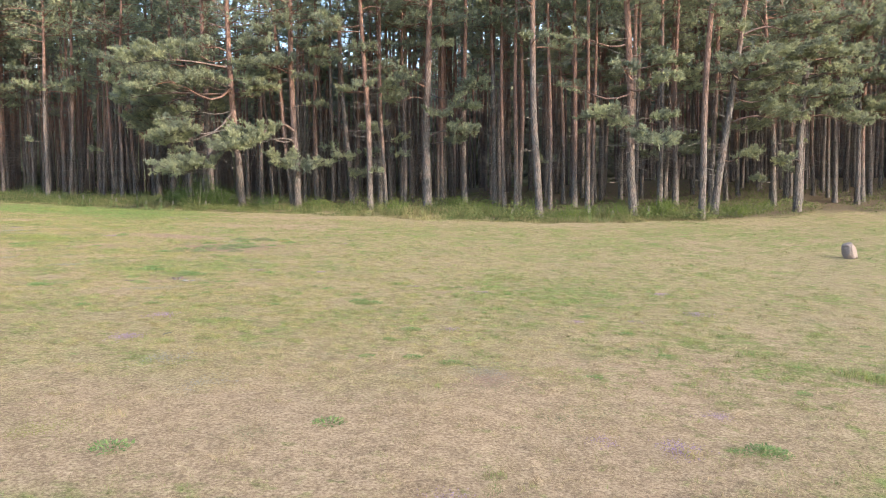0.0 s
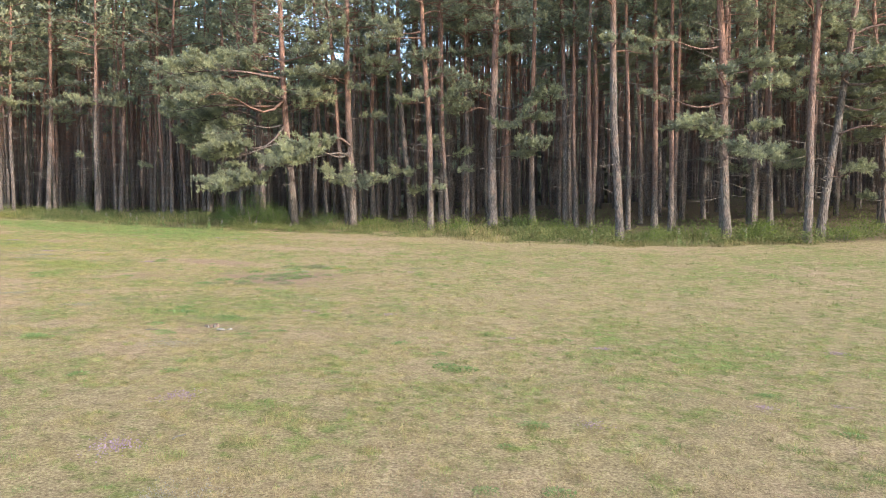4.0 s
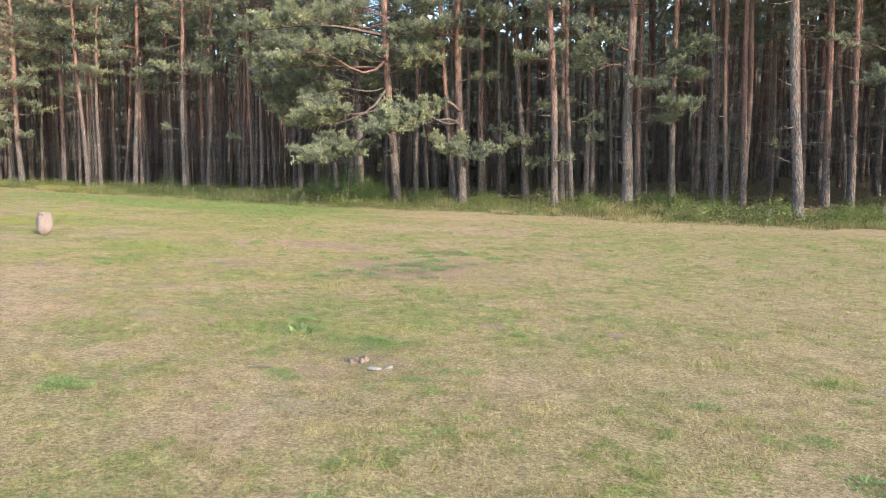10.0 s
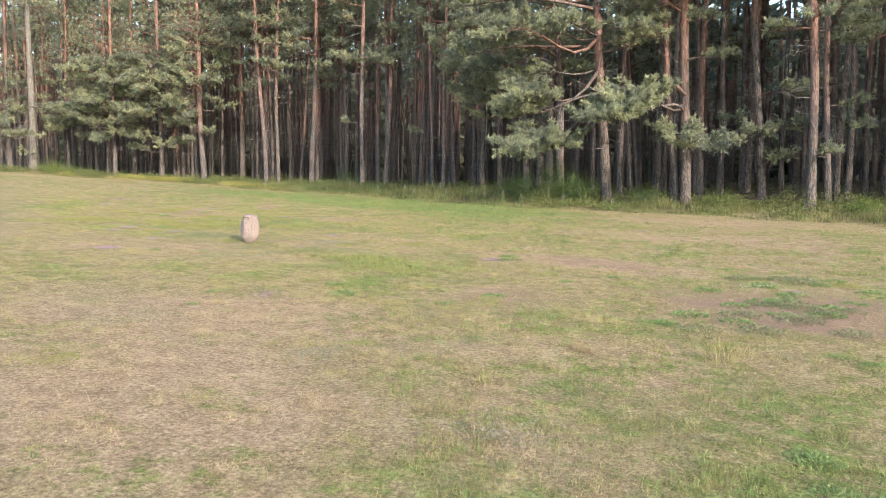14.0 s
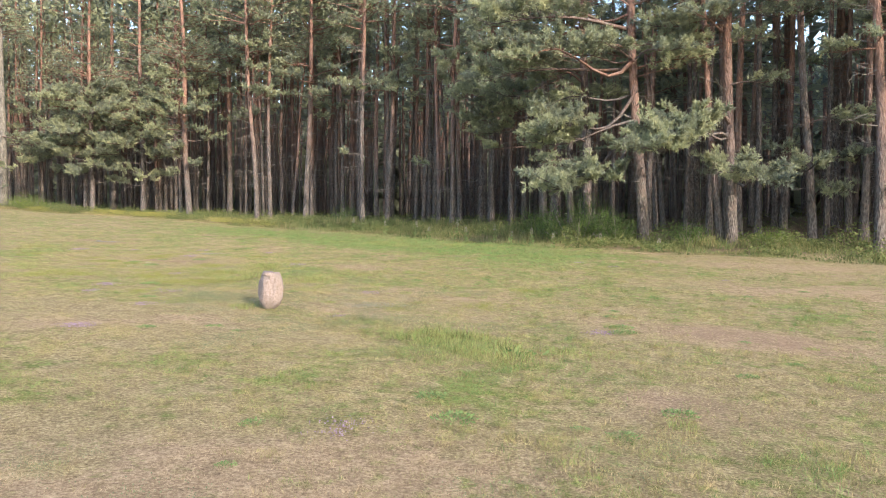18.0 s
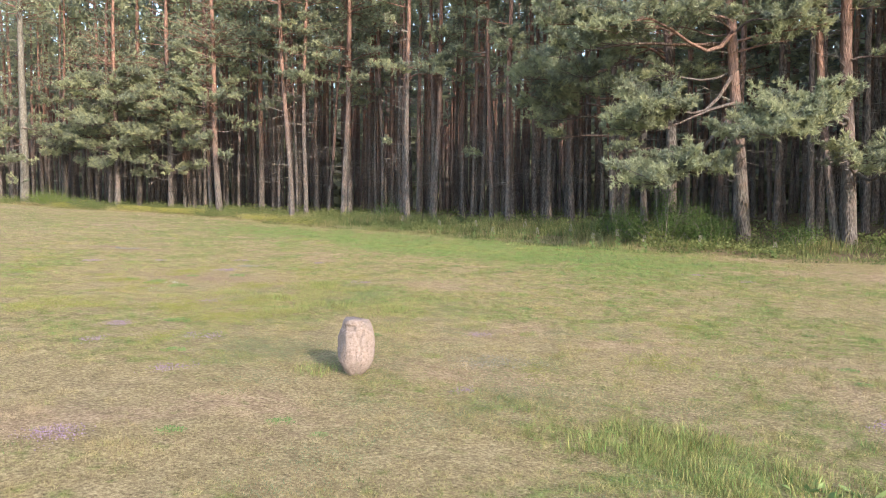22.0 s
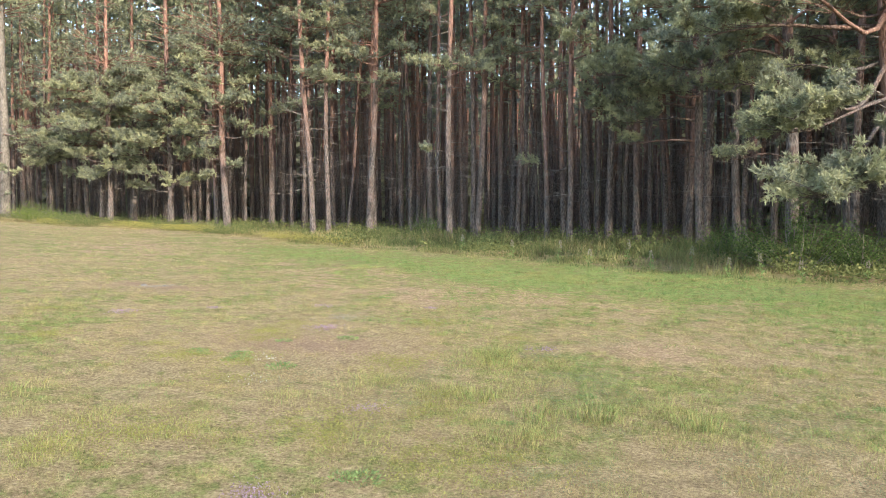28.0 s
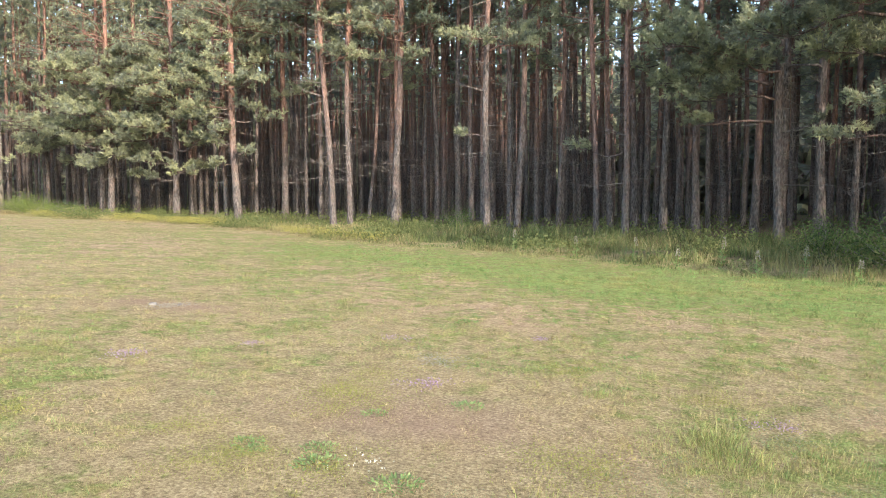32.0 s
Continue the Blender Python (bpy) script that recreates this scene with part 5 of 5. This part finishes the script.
sow("grass_tuft", TUFTS, [(-10.1, 18.2), (-10.25, 18.3), (-9.95, 18.25), (-9.8, 17.7), (-9.4, 17.9), (-8.9, 18.0), (-10.4, 17.9), (-12.62, 18.5), (-15.2, 22.9), (-13.3, 21.3), (-15.1, 22.9), (-14.3, 21.1)], 1.1, "lush green tuft of longer grass", "grass tuft", "green grass tufts")
sow("straw_tuft", STRAWS, [(-7.4, 14.8), (-5.5, 15.0), (-7.3, 14.9), (-5.6, 14.9), (-9.6, 26.5)], 1.0, "tall bleached tuft of seeding grass", "grass tuft", "bleached grass tufts")
sow("stonecrop_mat", MATS, [(-11.2, 19.4), (-10.3, 20.2), (-10.1, 22.2), (-16.3, 19.6), (-15.0, 20.9), (-14.4, 20.0), (-16.6, 19.6), (-15.4, 20.1), (-16.6, 19.1), (-15.9, 22.2), (-15.8, 22.1), (-15.2, 23.8), (-20.4, 22.5), (-16.3, 24.3), (-9.4, 12.5), (-13.7, 18.3), (-15.6, 20.6)], 1.2, "yellow-green mat of low stonecrop", "ground cover", "stonecrop mats")
sow("thyme_patch", FLOWERS, [(1.1, 4.9), (1.6, 4.8), (3.6, 10.3), (-3.2, 7.3), (-9.6, 15.1), (-13.6, 18.0), (-14.8, 18.4), (-14.2, 19.1), (-13.0, 16.5), (-15.2, 19.1), (-15.4, 20.7), (-15.3, 19.2), (-18.0, 24.7), (-19.7, 23.0), (-19.1, 23.9), (-17.1, 23.2), (-14.8, 23.3)], 1.0, "small purple patch of flowering thyme", "flowers", "thyme patches")
sow("moss_patch", GREYS, [(-4.3, 10.6), (-2.6, 6.6), (0.4, 6.6), (-8.2, 13.6), (-11.6, 19.5), (-21.1, 25.1), (-6.6, 12.6), (-2.0, 5.8), (-17.4, 24.0)], 1.2, "pale grey patch of dry moss", "moss", "dry moss patches")
BUSHY = [rosette(120 + i, 0.4, 0.07, 460, 0.024, HERB) for i in range(3)]
SILVER = [rosette(124 + i, 0.36, 0.09, 420, 0.022, SAGE) for i in range(3)]
DOCK = [rosette(128, 0.2, 0.03, 16, 0.075, HERB)]
DAISIES = [cushion(130 + i, 0.5, 0.07, 60, 0.016, WHITE) for i in range(2)]
sow("weed_clump", SILVER, [(-5.11, 17.45), (-4.95, 17.6), (-5.3, 17.5), (-4.72, 17.17), (-4.44, 17.45), (-4.96, 16.68), (-5.47, 16.69), (-5.8, 15.86), (-5.33, 16.03), (-4.6, 16.24), (-5.18, 19.62), (-5.4, 19.4), (-4.73, 19.4), (-4.9, 19.7)], 1.05, "grey-green leafy weed clump on bare soil", "weed", "weeds of the bare mound")
sow("herb_clump", BUSHY, [(-4.84, 15.35), (-4.6, 15.2), (-6.17, 16.03), (-5.21, 13.04), (-5.16, 12.61), (2.22, 4.84), (0.07, 6.97), (-4.27, 12.22), (-4.15, 12.35), (-4.4, 12.4), (-4.95, 12.56), (-4.62, 11.17), (-4.75, 11.3), (-3.16, 13.24), (-5.95, 10.62), (-5.8, 10.55), (-8.45, 19.26), (1.98, 9.94), (-1.12, 10.18), (-0.38, 8.43), (4.3, 7.1)], 0.65, "bushy bright green herb clump in dry grass", "herb", "bushy herbs of the meadow")
sow("dock_plant", DOCK, [(-9.05, 17.8), (-4.98, 12.44), (-9.3, 17.75)], 0.9, "broad-leaved dock plant flat in the grass", "herb", "dock plants")
sow("daisy_patch", DAISIES, [(-5.42, 18.56), (-5.25, 18.7), (-16.55, 20.92), (-16.89, 21.62), (-3.6, 14.6), (-4.6, 19.6)], 0.9, "scatter of small white flowers", "flowers", "white flower patches")
sow("stonecrop_mat", MATS, [(-4.31, 19.57), (-5.46, 15.67), (-2.58, 4.57), (-4.25, 19.5)], 0.7, "yellow mat of flowering stonecrop", "ground cover", "stonecrop mats")
sow("thyme_patch", FLOWERS, [(-8.66, 19.13), (-13.06, 16.54), (-7.29, 25.68), (-3.3, 8.55), (0.1, 8.54)], 1.0, "small purple patch of flowering thyme", "flowers", "thyme patches")
sow("grass_tuft", TUFTS, [(4.17, 6.94), (4.3, 7.0), (4.05, 7.1), (-10.14, 17.94), (-9.63, 17.58), (-9.25, 17.6), (-9.85, 18.29), (-15.15, 22.73), (-15.03, 22.61), (-13.97, 21.28), (-14.83, 21.33)], 1.15, "lush green tuft of longer grass", "grass tuft", "green grass tufts")
sow("herb_clump", ROSETTES, strewn(90), 0.55, "small green herb among bleached grass", "herb", "herbs of the meadow")
sow("grass_tuft", TUFTS, strewn(80), 0.6, "small green grass tuft", "grass tuft", "green grass tufts")
sow("straw_tuft", STRAWS, strewn(60), 0.6, "small bleached grass tuft", "grass tuft", "bleached grass tufts")
def stand(cx, cy, rx, ry, count):
    """Places scattered about a spot."""
    return [(cx + luck.gauss(0, rx), cy + luck.gauss(0, ry)) for _ in range(count)]


for cx, cy, rx, ry, count in ((-16.9, 19.4, 0.7, 0.4, 12), (-15.0, 20.8, 0.6, 0.4, 12), (-14.0, 21.2, 0.9, 0.6, 16), (-15.2, 22.4, 0.9, 0.7, 16), (-9.8, 17.7, 0.7, 0.4, 14), (-14.2, 20.9, 1.0, 0.6, 8), (-16.3, 30.6, 3.0, 0.8, 40)):
    sow("grass_patch", LONGS, stand(cx, cy, rx, ry, count), 0.9, "loose stand of longer yellow-green grass", "grass tuft", "stands of longer grass")
sow("stonecrop_mat", MATS, [(-14.0 - 0.34 * i + luck.uniform(-1.2, 1.2), 20.0 + 0.16 * i + luck.uniform(-1.3, 1.3)) for i in range(16)], 1.1, "yellow-green mat of low stonecrop", "ground cover", "stonecrop mats")
for cx, cy, rx, ry, count in ((-11.2, 19.3, 1.1, 0.9, 22), (-12.9, 18.9, 1.0, 0.6, 14), (-10.6, 17.9, 1.0, 0.7, 10), (-13.2, 20.6, 1.2, 0.6, 14), (-4.8, 12.6, 1.2, 0.9, 14), (-7.4, 13.6, 1.2, 1.0, 16), (-14.6, 21.6, 1.2, 0.8, 12)):
    sow("herb_mat", SAGES, stand(cx, cy, rx, ry, count), 0.8, "low mat of dull green creeping herbs", "ground cover", "creeping herb mats")
sow("herb_mat", SAGES, strewn(60), 0.7, "low mat of dull green creeping herbs", "ground cover", "creeping herb mats")
sow("thyme_patch", FLOWERS, strewn(16), 0.8, "small purple patch of flowering thyme", "flowers", "thyme patches")


# ---- along the verge ----
def stalk(x, y, tall, seed):
    """A tall weed with a leafy foot and a pale seed head."""
    rng = np.random.default_rng(seed)
    ob = new("weed_stalk")
    ob.matrix_world = pose(x, y, float(land(x, y)) - 0.005, rng.uniform(-5, 5), rng.uniform(-5, 5), rng.uniform(0, 360))
    z = np.linspace(0, tall, 5)
    line = np.stack((0.02 * np.sin(z * 6), 0.015 * np.cos(z * 5), z), -1)
    v, q = tube(line, np.linspace(0.006, 0.003, 5), 4)
    part("stem", mesh_np("stem", v, None, q), HERB, ob)
    n = 26
    f = rng.uniform(0.02, 0.6, n)
    a = rng.uniform(0, 6.28, n)
    c = np.stack((0.01 * np.cos(a), 0.01 * np.sin(a), f * tall), -1)
    part("foliage", mesh_np("foliage", *leaves(c, np.stack((np.cos(a), np.sin(a), np.full(n, 0.5)), -1), 0.085, 0.03, rng)), HERB, ob)
    n = 60
    a, f = rng.uniform(0, 6.28, n), rng.uniform(0.68, 1.04, n)
    r = 0.025 * (1.1 - f) / 0.4 + 0.008
    c = np.stack((r * np.cos(a), r * np.sin(a), f * tall), -1)
    part("seed_head", mesh_np("seed_head", *leaves(c, np.stack((np.cos(a), np.sin(a), np.full(n, 1.0)), -1), 0.028, 0.02, rng)), PALE, ob, "pale feathery seed head")
    return tagged(ob, "tall weed with a pale seed head at the verge", "weed", "weed stalks of the verge")


for i, (x, dy, tall) in enumerate(((-11.6, 0.1, 0.42), (-12.3, 0.3, 0.5), (-12.9, 0.2, 0.38), (-13.6, 0.5, 0.55), (-14.4, 0.2, 0.45), (-15.0, 0.7, 0.6), (-15.8, 0.3, 0.4), (-16.7, 0.6, 0.5), (-18.0, 0.4, 0.45), (-19.6, 0.8, 0.5), (-10.4, 0.4, 0.4), (-8.8, 0.5, 0.35), (2.6, 0.4, 0.5), (5.6, 0.5, 0.55), (6.4, 0.3, 0.45), (8.0, 0.6, 0.5))):
    stalk(x, float(mow(x)) + dy, tall, 900 + i)
